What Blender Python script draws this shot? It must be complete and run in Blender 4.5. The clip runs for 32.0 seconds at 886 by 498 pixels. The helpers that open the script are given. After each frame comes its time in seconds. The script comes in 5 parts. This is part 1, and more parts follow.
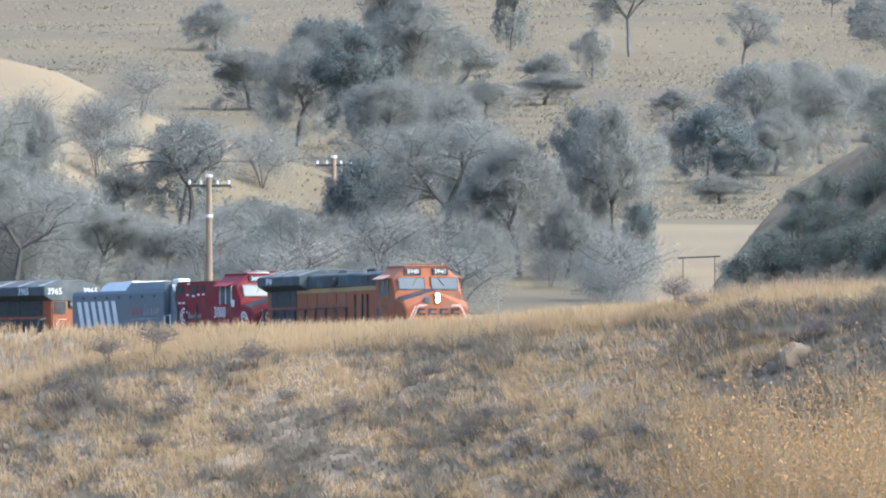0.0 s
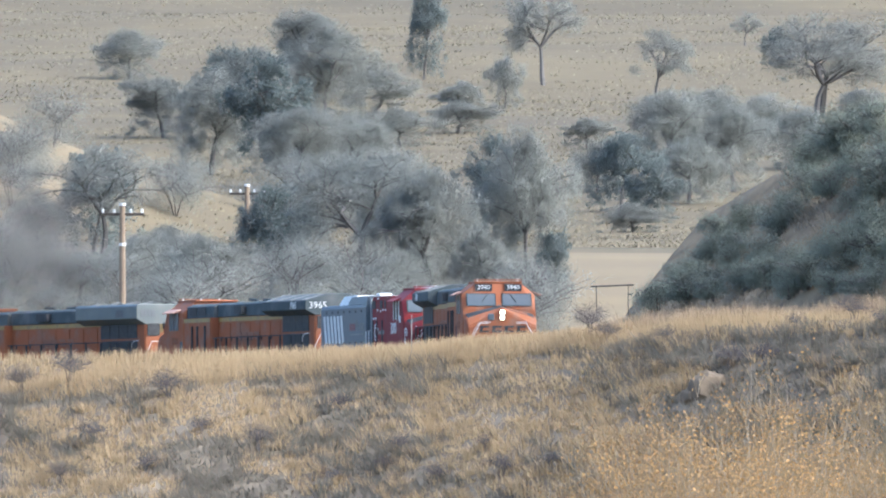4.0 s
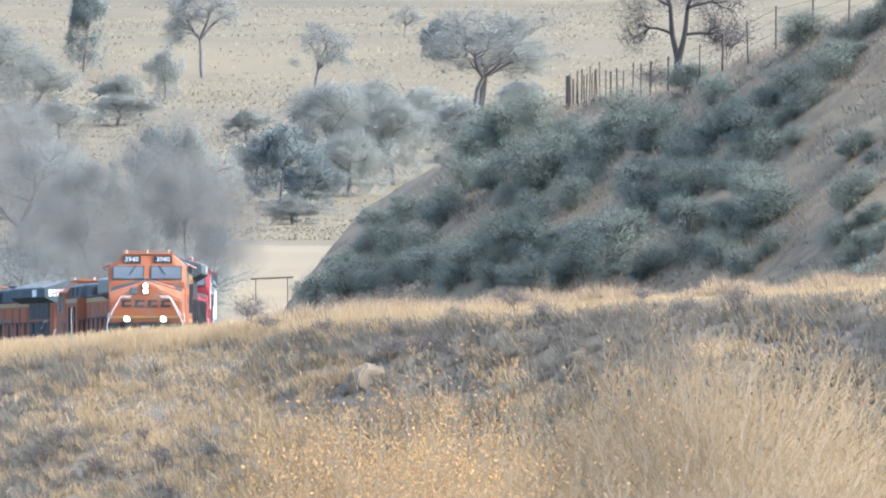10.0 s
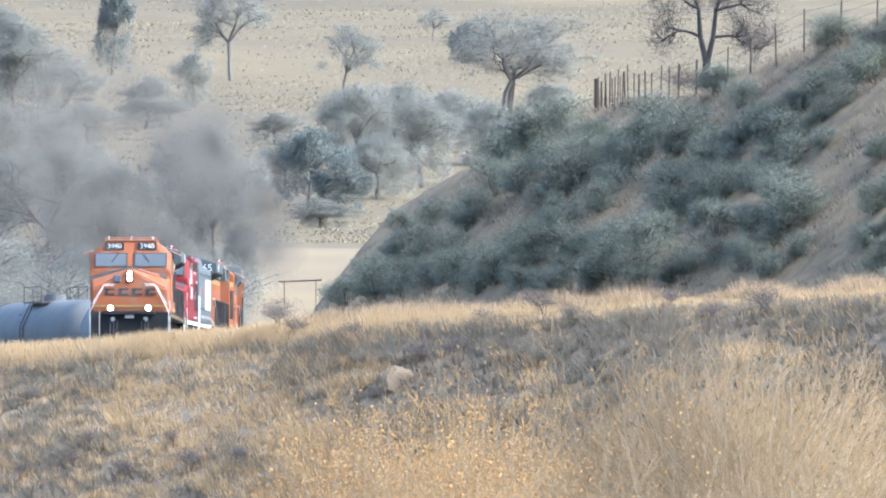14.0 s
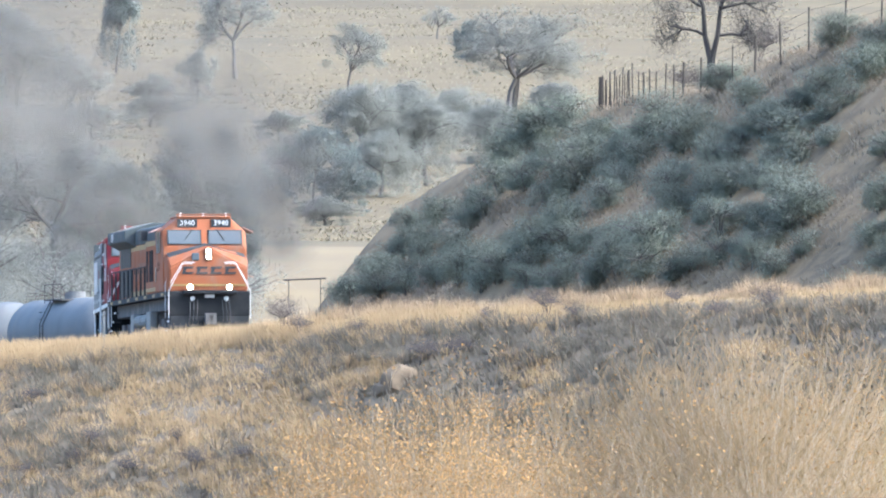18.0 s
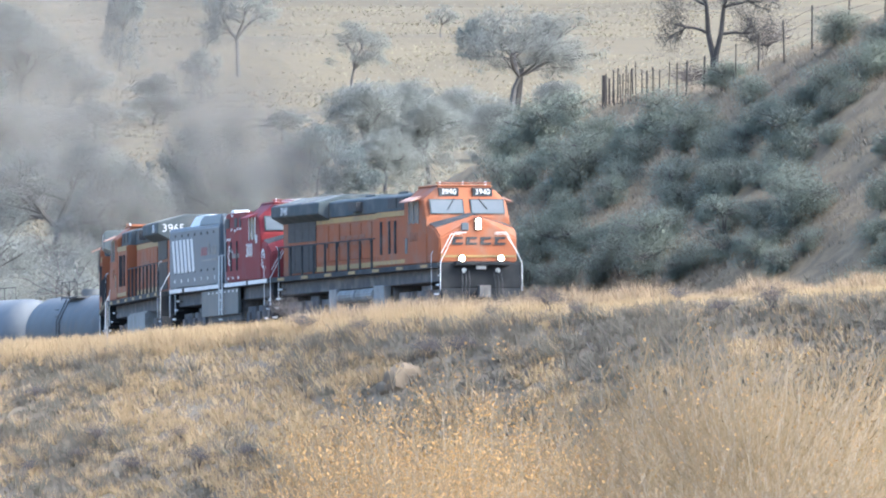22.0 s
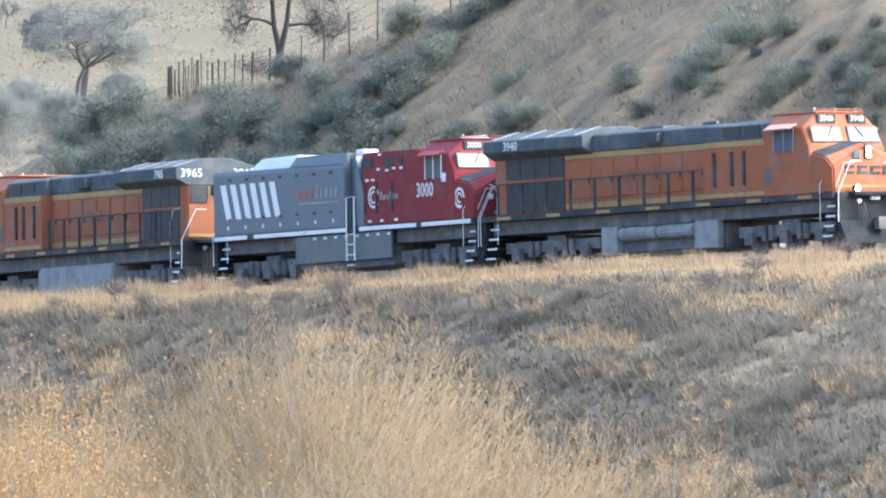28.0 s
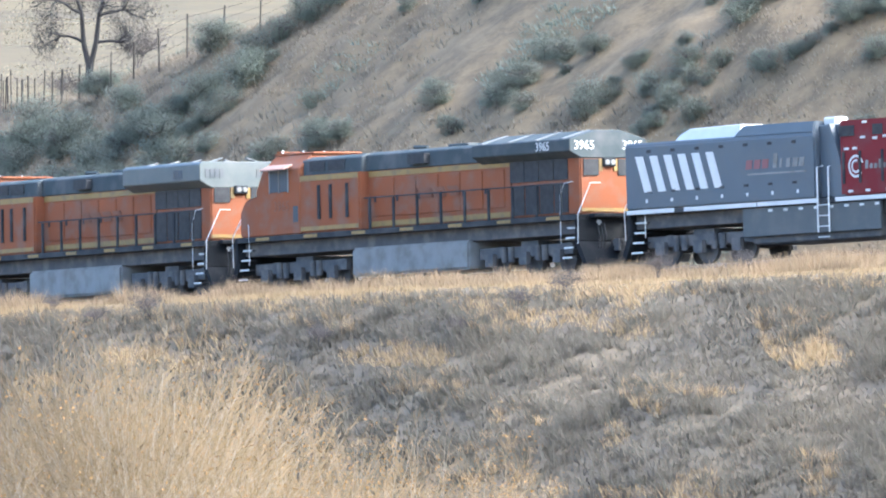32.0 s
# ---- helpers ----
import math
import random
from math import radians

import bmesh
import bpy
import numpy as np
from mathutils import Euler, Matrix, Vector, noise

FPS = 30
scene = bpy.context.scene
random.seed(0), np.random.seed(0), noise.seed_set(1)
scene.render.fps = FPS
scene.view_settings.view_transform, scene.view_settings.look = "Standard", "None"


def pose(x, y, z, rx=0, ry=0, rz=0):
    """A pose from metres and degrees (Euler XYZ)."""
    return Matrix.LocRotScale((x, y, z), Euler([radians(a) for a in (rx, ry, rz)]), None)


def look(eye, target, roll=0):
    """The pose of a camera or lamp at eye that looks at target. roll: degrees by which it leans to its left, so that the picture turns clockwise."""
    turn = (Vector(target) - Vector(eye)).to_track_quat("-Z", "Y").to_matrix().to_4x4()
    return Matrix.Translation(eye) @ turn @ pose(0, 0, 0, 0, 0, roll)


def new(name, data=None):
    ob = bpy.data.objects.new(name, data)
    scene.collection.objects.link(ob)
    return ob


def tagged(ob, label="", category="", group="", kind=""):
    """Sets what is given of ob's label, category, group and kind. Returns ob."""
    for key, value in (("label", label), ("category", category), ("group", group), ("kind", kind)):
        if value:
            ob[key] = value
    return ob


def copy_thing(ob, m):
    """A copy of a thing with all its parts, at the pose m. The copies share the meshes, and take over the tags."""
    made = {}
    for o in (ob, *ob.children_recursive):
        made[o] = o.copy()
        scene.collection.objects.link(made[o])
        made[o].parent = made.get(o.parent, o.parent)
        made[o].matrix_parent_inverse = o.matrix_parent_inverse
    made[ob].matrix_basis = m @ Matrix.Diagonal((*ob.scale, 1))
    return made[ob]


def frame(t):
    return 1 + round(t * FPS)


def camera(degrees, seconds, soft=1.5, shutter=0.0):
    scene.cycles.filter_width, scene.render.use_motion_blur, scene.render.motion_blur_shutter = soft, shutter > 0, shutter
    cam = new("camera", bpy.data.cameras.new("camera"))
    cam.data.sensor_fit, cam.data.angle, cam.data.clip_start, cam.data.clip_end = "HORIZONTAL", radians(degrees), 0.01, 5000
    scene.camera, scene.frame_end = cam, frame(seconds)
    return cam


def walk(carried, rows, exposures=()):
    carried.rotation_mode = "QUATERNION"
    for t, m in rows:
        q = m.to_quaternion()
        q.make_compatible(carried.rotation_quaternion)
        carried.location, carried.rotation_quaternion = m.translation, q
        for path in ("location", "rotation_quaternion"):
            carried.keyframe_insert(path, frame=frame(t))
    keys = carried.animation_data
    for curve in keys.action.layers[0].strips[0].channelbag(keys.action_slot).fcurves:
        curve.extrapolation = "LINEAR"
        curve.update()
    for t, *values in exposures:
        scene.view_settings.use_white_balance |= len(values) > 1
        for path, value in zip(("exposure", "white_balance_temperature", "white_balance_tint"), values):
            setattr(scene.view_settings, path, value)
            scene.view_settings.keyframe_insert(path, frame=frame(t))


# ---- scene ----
F = 46000.0          # focal length in picture widths of 1568
HORIZON = 620.0      # row of the level line of sight in the reference view
cam = camera(math.degrees(2 * math.atan(784 / F)), 32.0, soft=2.05)
# the tripod head's pan: seconds, turn left and turn up, in units of the focal length
PAN = (
    (0, 712, -39), (0.5, 681, -5), (1, 613, 15), (1.5, 605, 34), (2, 599, 44), (2.5, 602, 42), (4.5, 499, 7),
    (5, 94, 14), (5.5, -27, 9), (6, -87, 5), (6.5, -109, 3), (7, -113, 2), (7.5, -106, 2), (8, -95, 0),
    (8.5, -83, -3), (9, -72, -3), (9.5, -61, -3), (10, -44, -2), (10.5, -35, 0), (11, -24, 0), (11.5, -17, -3),
    (12, -8, -2), (12.5, -4, 0), (13, 0, 0), (13.5, 2, 0), (14, 6, 3), (14.5, 11, 3), (16.5, 14, 3),
    (17, 19, 3), (17.5, 15, 2), (18, 14, 0), (18.5, 15, -3), (19, 15, -3), (19.5, 14, -5), (20, 15, -5),
    (20.5, 15, -3), (21, 20, -2), (21.5, 17, -3), (22, 20, -3), (22.5, 12, -5), (23, 12, -5), (23.5, 12, -5),
    (24, 14, -5), (24.5, 12, 0), (26.5, 17, 3), (27, -18, -5), (27.5, -568, -26), (28, -749, -18), (28.5, -857, -23),
    (29, -986, -17), (29.5, -1095, -5), (30, -1144, -5), (30.5, -1164, -6), (31, -1148, -3), (31.5, -1133, 3), (32, -1086, 12),
)
walk(cam, [(t, look((0, 0, 0), (-1000 * a / F, 1000, 1000 * (HORIZON - 441 + b) / F))) for t, a, b in PAN],
     exposures=[(0, 2.10, 5200, 5), (3, 2.14, 5200, 5), (4.4, 2.12, 5200, 5), (5.5, 2.57, 5200, 5), (27, 2.53, 5200, 5), (28, 2.53, 5200, 5), (29.5, 2.67, 5180, 5), (32, 2.69, 5180, 5)])


def ray(col, row, d):
    """The place at depth d along the line of sight through a column and row of the reference view."""
    return Vector(((col - 784) / F * d, d, (HORIZON - row) / F * d))


# ---- daylight: hazy sky, sun from the right ----
SUN_AZ, SUN_EL = 108.0, 38.0
world = bpy.data.worlds.new("hazy_sky")
scene.world = world
world.use_nodes = True
wt = world.node_tree
sky = wt.nodes.new("ShaderNodeTexSky")
sky.sky_type, sky.sun_disc = "NISHITA", False
sky.sun_elevation, sky.sun_rotation = radians(SUN_EL), radians(SUN_AZ)
sky.dust_density, sky.air_density = 6.0, 1.0
wt.links.new(sky.outputs[0], wt.nodes["Background"].inputs[0])
wt.nodes["Background"].inputs[1].default_value = 0.15
sun = new("sun", bpy.data.lights.new("sun", "SUN"))
sun.data.energy, sun.data.angle, sun.data.color = 0.46, radians(30), (1.0, 0.93, 0.82)
SUN_DIR = Vector((math.sin(radians(SUN_AZ)) * math.cos(radians(SUN_EL)), math.cos(radians(SUN_AZ)) * math.cos(radians(SUN_EL)), math.sin(radians(SUN_EL))))
sun.matrix_world = look(SUN_DIR * 300, (0, 0, 0))

# ---- materials ----
def ramp_of(nt, stops):
    r = nt.nodes.new("ShaderNodeValToRGB")
    e = r.color_ramp.elements
    while len(e) < len(stops):
        e.new(0.5)
    for el, (pos, c) in zip(e, stops):
        el.position, el.color = pos, (*c, 1)
    return r


def mat(name, c1, c2=None, scale=4.0, rough=0.7, metal=0.0, bump=0.0, fine=30.0, spread=0.25, per_object=0.0, per_island=0.0, translucent=0.0, coat=0.0, dirt_tint=None, tint_scale=1.5):
    """A surface of two tones mixed by coarse and fine noise, with relief, patches of dirt and other tints, and
    variation from piece to piece.
    """
    m = bpy.data.materials.new(name)
    m.use_nodes = True
    nt = m.node_tree
    n, l = nt.nodes, nt.links
    b = n["Principled BSDF"]
    c2 = c2 or tuple(x * 0.75 for x in c1)
    tc = n.new("ShaderNodeTexCoord")
    big, small = n.new("ShaderNodeTexNoise"), n.new("ShaderNodeTexNoise")
    big.inputs["Scale"].default_value, small.inputs["Scale"].default_value = scale, fine
    big.inputs["Detail"].default_value = small.inputs["Detail"].default_value = 5
    for t in (big, small):
        l.new(tc.outputs["Object"], t.inputs["Vector"])
    mix = n.new("ShaderNodeMath")
    mix.operation = "MULTIPLY_ADD"
    l.new(small.outputs[0], mix.inputs[0])
    mix.inputs[1].default_value = 0.5
    l.new(big.outputs[0], mix.inputs[2])
    mid = 0.75
    r = ramp_of(nt, [(mid - spread, c1), (min(1, mid + spread), c2)])
    l.new(mix.outputs[0], r.inputs[0])
    col = r.outputs[0]
    if dirt_tint:
        d = n.new("ShaderNodeTexNoise")
        d.inputs["Scale"].default_value, d.inputs["Detail"].default_value = tint_scale, 8
        l.new(tc.outputs["Object"], d.inputs["Vector"])
        dr = ramp_of(nt, [(0.48, (0, 0, 0)), (0.72, (0.75, 0.75, 0.75))])
        l.new(d.outputs[0], dr.inputs[0])
        mx = n.new("ShaderNodeMixRGB")
        l.new(dr.outputs[0], mx.inputs[0])
        l.new(col, mx.inputs[1])
        mx.inputs[2].default_value = (*dirt_tint, 1)
        col = mx.outputs[0]
    for amount, node, out in ((per_object, "ShaderNodeObjectInfo", "Random"), (per_island, "ShaderNodeNewGeometry", "Random Per Island")):
        if amount:
            o, hsv, mr = n.new(node), n.new("ShaderNodeHueSaturation"), n.new("ShaderNodeMapRange")
            l.new(o.outputs[out], mr.inputs[0])
            mr.inputs[3].default_value, mr.inputs[4].default_value = 1 - amount, 1 + amount
            l.new(mr.outputs[0], hsv.inputs["Value"])
            l.new(col, hsv.inputs["Color"])
            col = hsv.outputs[0]
    l.new(col, b.inputs["Base Color"])
    b.inputs["Roughness"].default_value, b.inputs["Metallic"].default_value = rough, metal
    b.inputs["Coat Weight"].default_value = coat
    if rough >= 0.6:
        b.inputs["Specular IOR Level"].default_value = 0.15
    if bump:
        bp = n.new("ShaderNodeBump")
        bp.inputs["Strength"].default_value, bp.inputs["Distance"].default_value = bump, 0.05
        l.new(mix.outputs[0], bp.inputs["Height"])
        l.new(bp.outputs[0], b.inputs["Normal"])
    if translucent:
        tr, ms = n.new("ShaderNodeBsdfTranslucent"), n.new("ShaderNodeMixShader")
        l.new(col, tr.inputs[0])
        ms.inputs[0].default_value = translucent
        l.new(b.outputs[0], ms.inputs[1])
        l.new(tr.outputs[0], ms.inputs[2])
        l.new(ms.outputs[0], n["Material Output"].inputs[0])
    return m


def lamp_mat(name, c, power):
    m = bpy.data.materials.new(name)
    m.use_nodes = True
    b = m.node_tree.nodes["Principled BSDF"]
    b.inputs["Base Color"].default_value = (*c, 1)
    b.inputs["Emission Color"].default_value = (*c, 1)
    b.inputs["Emission Strength"].default_value = power
    return m


# Besides real dirt, the patchy tint dulls the orange as haze would.
ORANGE = mat("loco_orange_paint", (0.25, 0.08, 0.031), (0.215, 0.083, 0.042), 0.7, 0.7, dirt_tint=(0.19, 0.122, 0.09))
RED = mat("loco_red_paint", (0.164, 0.0208, 0.024), (0.144, 0.0208, 0.024), 0.7, 0.65, dirt_tint=(0.136, 0.0496, 0.0496))
GREY = mat("loco_grey_paint", (0.0878, 0.104, 0.121), (0.0711, 0.0871, 0.104), 0.7, 0.5, dirt_tint=(0.0927, 0.101, 0.109))
# Roof, black, running gear and louvre tones are raised to stand in for haze.
ROOF = mat("loco_dark_roof_paint", (0.0504, 0.0633, 0.0661), (0.0719, 0.0805, 0.0834), 1.2, 0.8, dirt_tint=(0.115, 0.115, 0.112))
BLACK = mat("loco_black_paint", (0.0288, 0.0317, 0.0346), (0.0461, 0.0475, 0.0504), 1.5, 0.8, dirt_tint=(0.0864, 0.0821, 0.0778))
PILOT = mat("deep_black_pilot_paint", (0.014, 0.015, 0.017), (0.022, 0.023, 0.025), 1.5, 0.85, dirt_tint=(0.035, 0.034, 0.033))
UNDER = mat("grimy_running_gear", (0.081, 0.081, 0.0851), (0.121, 0.116, 0.111), 3.0, 0.85, bump=0.2, dirt_tint=(0.203, 0.181, 0.162))
YELLOW = mat("loco_yellow_stripe", (0.269, 0.17, 0.041), (0.217, 0.141, 0.041), 1.5, 0.55, dirt_tint=(0.135, 0.095, 0.0502), tint_scale=2.5)
WHITE = mat("white_paint", (0.593, 0.593, 0.578), (0.517, 0.517, 0.502), 2.0, 0.45)
STEEL = mat("worn_rail_steel", (0.35, 0.33, 0.31), (0.2, 0.16, 0.13), 3.0, 0.4, metal=0.8)
TANKGREY = mat("fuel_tank_grey", (0.243, 0.243, 0.236), (0.182, 0.179, 0.167), 1.5, 0.6, dirt_tint=(0.137, 0.122, 0.106))
# Glass colour is lightened in place of a lit cab interior.
GLASS = mat("lit_tone_cab_glass", (0.078, 0.092, 0.105), (0.104, 0.115, 0.126), 1.0, 0.1)
GLASS.node_tree.nodes["Principled BSDF"].inputs["Specular IOR Level"].default_value = 0.16
GRILLE = mat("dark_louvre", (0.0312, 0.0312, 0.0343), (0.0546, 0.0546, 0.0546), 5.0, 0.6)
TANKCAR = mat("tank_car_pale_paint", (0.156, 0.164, 0.17), (0.121, 0.126, 0.132), 0.6, 0.7, dirt_tint=(0.178, 0.17, 0.164), tint_scale=0.8)
TANKDARK = mat("tank_car_dark_paint", (0.0983, 0.105, 0.112), (0.134, 0.136, 0.136), 0.8, 0.7, dirt_tint=(0.134, 0.12, 0.107))
LAMP = lamp_mat("lit_headlamp", (1.0, 0.80, 0.5), 7.0)
BALLAST = mat("ballast_stone", (0.228, 0.213, 0.198), (0.137, 0.129, 0.122), 3.0, 0.95, bump=0.6, fine=14.0)
SLEEPER = mat("weathered_sleeper_wood", (0.14, 0.11, 0.09), (0.08, 0.065, 0.055), 3.0, 0.9, bump=0.3)
WOOD = mat("weathered_pole_wood", (0.233, 0.174, 0.122), (0.155, 0.116, 0.084), 2.0, 0.85, bump=0.3)
POST = mat("grey_fence_wood", (0.066, 0.0557, 0.0475), (0.0371, 0.033, 0.0289), 3.0, 0.9, bump=0.3)
BARK = mat("grey_oak_bark", (0.124, 0.113, 0.105), (0.0769, 0.0719, 0.0676), 1.5, 0.9, bump=0.3, per_object=0.15)
ROCK = mat("pale_granite", (0.197, 0.148, 0.0973), (0.104, 0.0802, 0.0559), 1.6, 0.9, bump=0.5)
SLOPE = mat("dry_grass_and_soil", (0.247, 0.191, 0.124), (0.144, 0.117, 0.0865), 0.22, 0.95, bump=0.5, fine=3.0, spread=0.2)
CUT = mat("cut_slope_soil", (0.185, 0.135, 0.0782), (0.117, 0.0888, 0.0557), 0.9, 0.95, bump=1.0, fine=5.0, spread=0.12, dirt_tint=(0.226, 0.167, 0.0994), tint_scale=0.35)
RIDGE = mat("smooth_golden_ridge_grass", (0.172, 0.131, 0.0749), (0.143, 0.111, 0.0667), 0.05, 0.95, bump=0.2, fine=1.0)
# The broad brown-grey tint paints in shadow masses along with darker ground.
PASTURE = mat("far_dry_pasture", (0.128, 0.1, 0.0558), (0.0951, 0.0762, 0.046), 0.05, 0.95, bump=0.3, fine=0.5, spread=0.16, dirt_tint=(0.0754, 0.0624, 0.0427), tint_scale=0.022)
GOLD = mat("golden_dry_grass", (0.464, 0.342, 0.194), (0.358, 0.266, 0.158), 0.6, 0.85, per_island=0.1, translucent=0.5)
FARGRASS = mat("far_grass_clumps", (0.288, 0.241, 0.164), (0.206, 0.177, 0.125), 0.03, 0.95, per_island=0.12, translucent=0.4)
TAWNY = mat("tawny_dry_weeds", (0.426, 0.312, 0.19), (0.319, 0.243, 0.16), 0.6, 0.85, per_island=0.2, translucent=0.45)
GREYWEED = mat("grey_dead_weeds", (0.216, 0.187, 0.144), (0.16, 0.14, 0.111), 0.6, 0.9, per_island=0.1, translucent=0.5)
# Leaf tone lightened well past real foliage to stand in for haze.
SAGE = mat("haze_paled_shrub_leaves", (0.239, 0.256, 0.199), (0.185, 0.206, 0.166), 1.0, 0.95, per_island=0.1, per_object=0.1, translucent=0.5)
FADEDRED = mat("faded_red_lettering", (0.24, 0.11, 0.11), (0.2, 0.1, 0.1), 2.0, 0.6)
FADEDVISOR = mat("sun_faded_orange_awning", (0.42, 0.26, 0.2), (0.34, 0.2, 0.15), 2.0, 0.7)
FADED = mat("faded_dark_lettering", (0.22, 0.10, 0.06), (0.17, 0.08, 0.05), 2.0, 0.6)
# Twig and oak leaf tones are paled to imitate haze over the valley.
TWIG = mat("haze_grey_oak_twigs", (0.295, 0.297, 0.266), (0.233, 0.238, 0.214), 0.5, 0.95, per_island=0.04, per_object=0.12, translucent=0.5)
OAKLEAF = mat("haze_grey_green_oak_leaves", (0.185, 0.209, 0.195), (0.155, 0.177, 0.17), 0.5, 0.85, per_island=0.12, per_object=0.12, translucent=0.5)
PALETWIG = mat("pale_cottonwood_twigs", (0.253, 0.182, 0.0976), (0.197, 0.141, 0.0758), 1.5, 0.8, per_island=0.32, translucent=0.25)
BRUSHGREY = mat("olive_grey_low_brush", (0.213, 0.187, 0.146), (0.163, 0.147, 0.117), 0.8, 0.9, per_island=0.15, translucent=0.5)
BARKPALE = mat("white_cottonwood_bark", (0.304, 0.252, 0.178), (0.253, 0.209, 0.149), 1.5, 0.8)
LEAFGOLD = mat("yellow_autumn_leaves", (0.423, 0.253, 0.0912), (0.343, 0.209, 0.0988), 1.5, 0.7, per_island=0.3, translucent=0.4)
BARKDARK = mat("dark_oak_bark", (0.06, 0.055, 0.052), (0.04, 0.037, 0.035), 2.0, 0.9, bump=0.3)
DARKTWIG = mat("dark_leafless_twigs", (0.126, 0.109, 0.101), (0.084, 0.0756, 0.0714), 2.0, 0.9, per_island=0.2)


def smoke_mat(name, colour, density):
    """Thin smoke: scatters light from both sides and fades out towards its rim."""
    m = bpy.data.materials.new(name)
    m.use_nodes = True
    nt = m.node_tree
    n, l = nt.nodes, nt.links
    n.remove(n["Principled BSDF"])
    tc, sep = n.new("ShaderNodeTexCoord"), n.new("ShaderNodeVectorMath")
    sep.operation = "MULTIPLY"
    sep.inputs[1].default_value = (1, 0, 1)
    l.new(tc.outputs["Object"], sep.inputs[0])
    ln = n.new("ShaderNodeVectorMath")
    ln.operation = "LENGTH"
    l.new(sep.outputs[0], ln.inputs[0])
    fade = n.new("ShaderNodeMapRange")
    fade.interpolation_type = "SMOOTHSTEP"
    fade.inputs[1].default_value, fade.inputs[2].default_value, fade.inputs[3].default_value, fade.inputs[4].default_value = 0.1, 0.9, 1.0, 0.0
    l.new(ln.outputs["Value"], fade.inputs[0])
    nz = n.new("ShaderNodeTexNoise")
    nz.inputs["Scale"].default_value, nz.inputs["Detail"].default_value = 1.8, 4
    l.new(tc.outputs["Object"], nz.inputs["Vector"])
    nr = n.new("ShaderNodeMapRange")
    nr.inputs[1].default_value, nr.inputs[2].default_value, nr.inputs[3].default_value, nr.inputs[4].default_value = 0.25, 0.75, 0.62, 1.0
    l.new(nz.outputs[0], nr.inputs[0])
    k1, k2 = n.new("ShaderNodeMath"), n.new("ShaderNodeMath")
    k1.operation = k2.operation = "MULTIPLY"
    l.new(fade.outputs[0], k1.inputs[0])
    l.new(nr.outputs[0], k1.inputs[1])
    l.new(k1.outputs[0], k2.inputs[0])
    k2.inputs[1].default_value = density
    di, tr, ad, tp, mx = (n.new("ShaderNode" + k) for k in ("BsdfDiffuse", "BsdfTranslucent", "MixShader", "BsdfTransparent", "MixShader"))
    di.inputs[0].default_value = tr.inputs[0].default_value = (*colour, 1)
    ad.inputs[0].default_value = 0.5
    l.new(di.outputs[0], ad.inputs[1])
    l.new(tr.outputs[0], ad.inputs[2])
    l.new(k2.outputs[0], mx.inputs[0])
    l.new(tp.outputs[0], mx.inputs[1])
    l.new(ad.outputs[0], mx.inputs[2])
    l.new(mx.outputs[0], n["Material Output"].inputs[0])
    return m


SMOKE = smoke_mat("diesel_exhaust_smoke", (0.125, 0.119, 0.11), 0.82)
SMOKEPALE = smoke_mat("thin_pale_smoke", (0.165, 0.154, 0.138), 0.55)

# ---- the railway's line: heading along its length, in degrees from straight towards the viewer ----
S_STEP = 25.0
HEAD = [73.1, 58.2, 44.9, 33.1, 22.7, 13.9, 6.6, 1.3, -1.5, -2.8, -1.6, 3.1, 8.9, 15.7, 22.9, 30.1, 37.7, 46.1]
sg = np.arange(-340.0, 480.0, 1.0)
th = np.radians(np.interp(sg, [-120 + S_STEP * i + 5 * (i < 8) for i in range(len(HEAD))], HEAD))
sz = np.interp(sg, (-340, 60, 80, 480), (-345, 55, 80, 480))
tx, ty = np.cumsum(np.sin(th)), -np.cumsum(np.cos(th))
i13 = int(np.argmin(abs(sg - 130)))
tx, ty = tx - tx[i13] - 11.88, ty - ty[i13] + 1000.1
tz = np.polyval((0.2135, -0.3921, 1.2162, -1.922), np.clip(sz, -60, 300) / 100) + 0.02 * np.maximum(sz - 300, 0) - 0.01 * np.maximum(-60 - sz, 0)
# the slack in the fitted grade is eased out over its length
tz = np.convolve(np.pad(tz, 15, mode="edge"), np.ones(31) / 31, "valid")


def rail(s):
    """Place on the track's centre line at rail height."""
    return Vector((np.interp(s, sg, tx), np.interp(s, sg, ty), np.interp(s, sg, tz)))


def curve1(pairs):
    a = np.array(pairs, float)
    return lambda v: np.interp(v, a[:, 0], a[:, 1])


crest_d = curve1([(-1500, 925), (-700, 920), (0, 914), (227, 910), (400, 906), (612, 899), (944, 887), (1400, 874), (1960, 855), (2652, 840), (3465, 822), (4500, 805)])
crest_row = curve1([(-1500, 760), (-710, 720), (-560, 682), (-310, 648), (-220, 642), (110, 622), (290, 602), (490, 584), (690, 566), (858, 556), (1148, 535), (1400, 522), (1648, 508), (1848, 498), (2148, 490), (2648, 466), (3500, 420), (4500, 380)])
hill_row = curve1([(440, 900), (505, 640), (540, 555), (575, 510), (620, 450), (690, 370), (800, 300), (920, 258), (1000, 215), (1060, 182), (1240, 154), (1320, 122), (1390, 94), (1568, 25), (1700, -30), (1900, -130), (2300, -320), (3000, -500)])
ridge_row = curve1([(-1500, 60), (-710, 140), (-610, 165), (-510, 215), (-440, 245), (-310, 290), (-240, 315), (-130, 350), (-60, 430), (0, 620), (60, 900)])
far_z = curve1([(0, -3), (1000, -3), (1150, -2.8), (1250, -1), (1350, 2.6), (1500, 7.2), (1700, 12), (2000, 19), (2300, 27), (2600, 37), (3000, 54), (4000, 110), (5200, 160)])


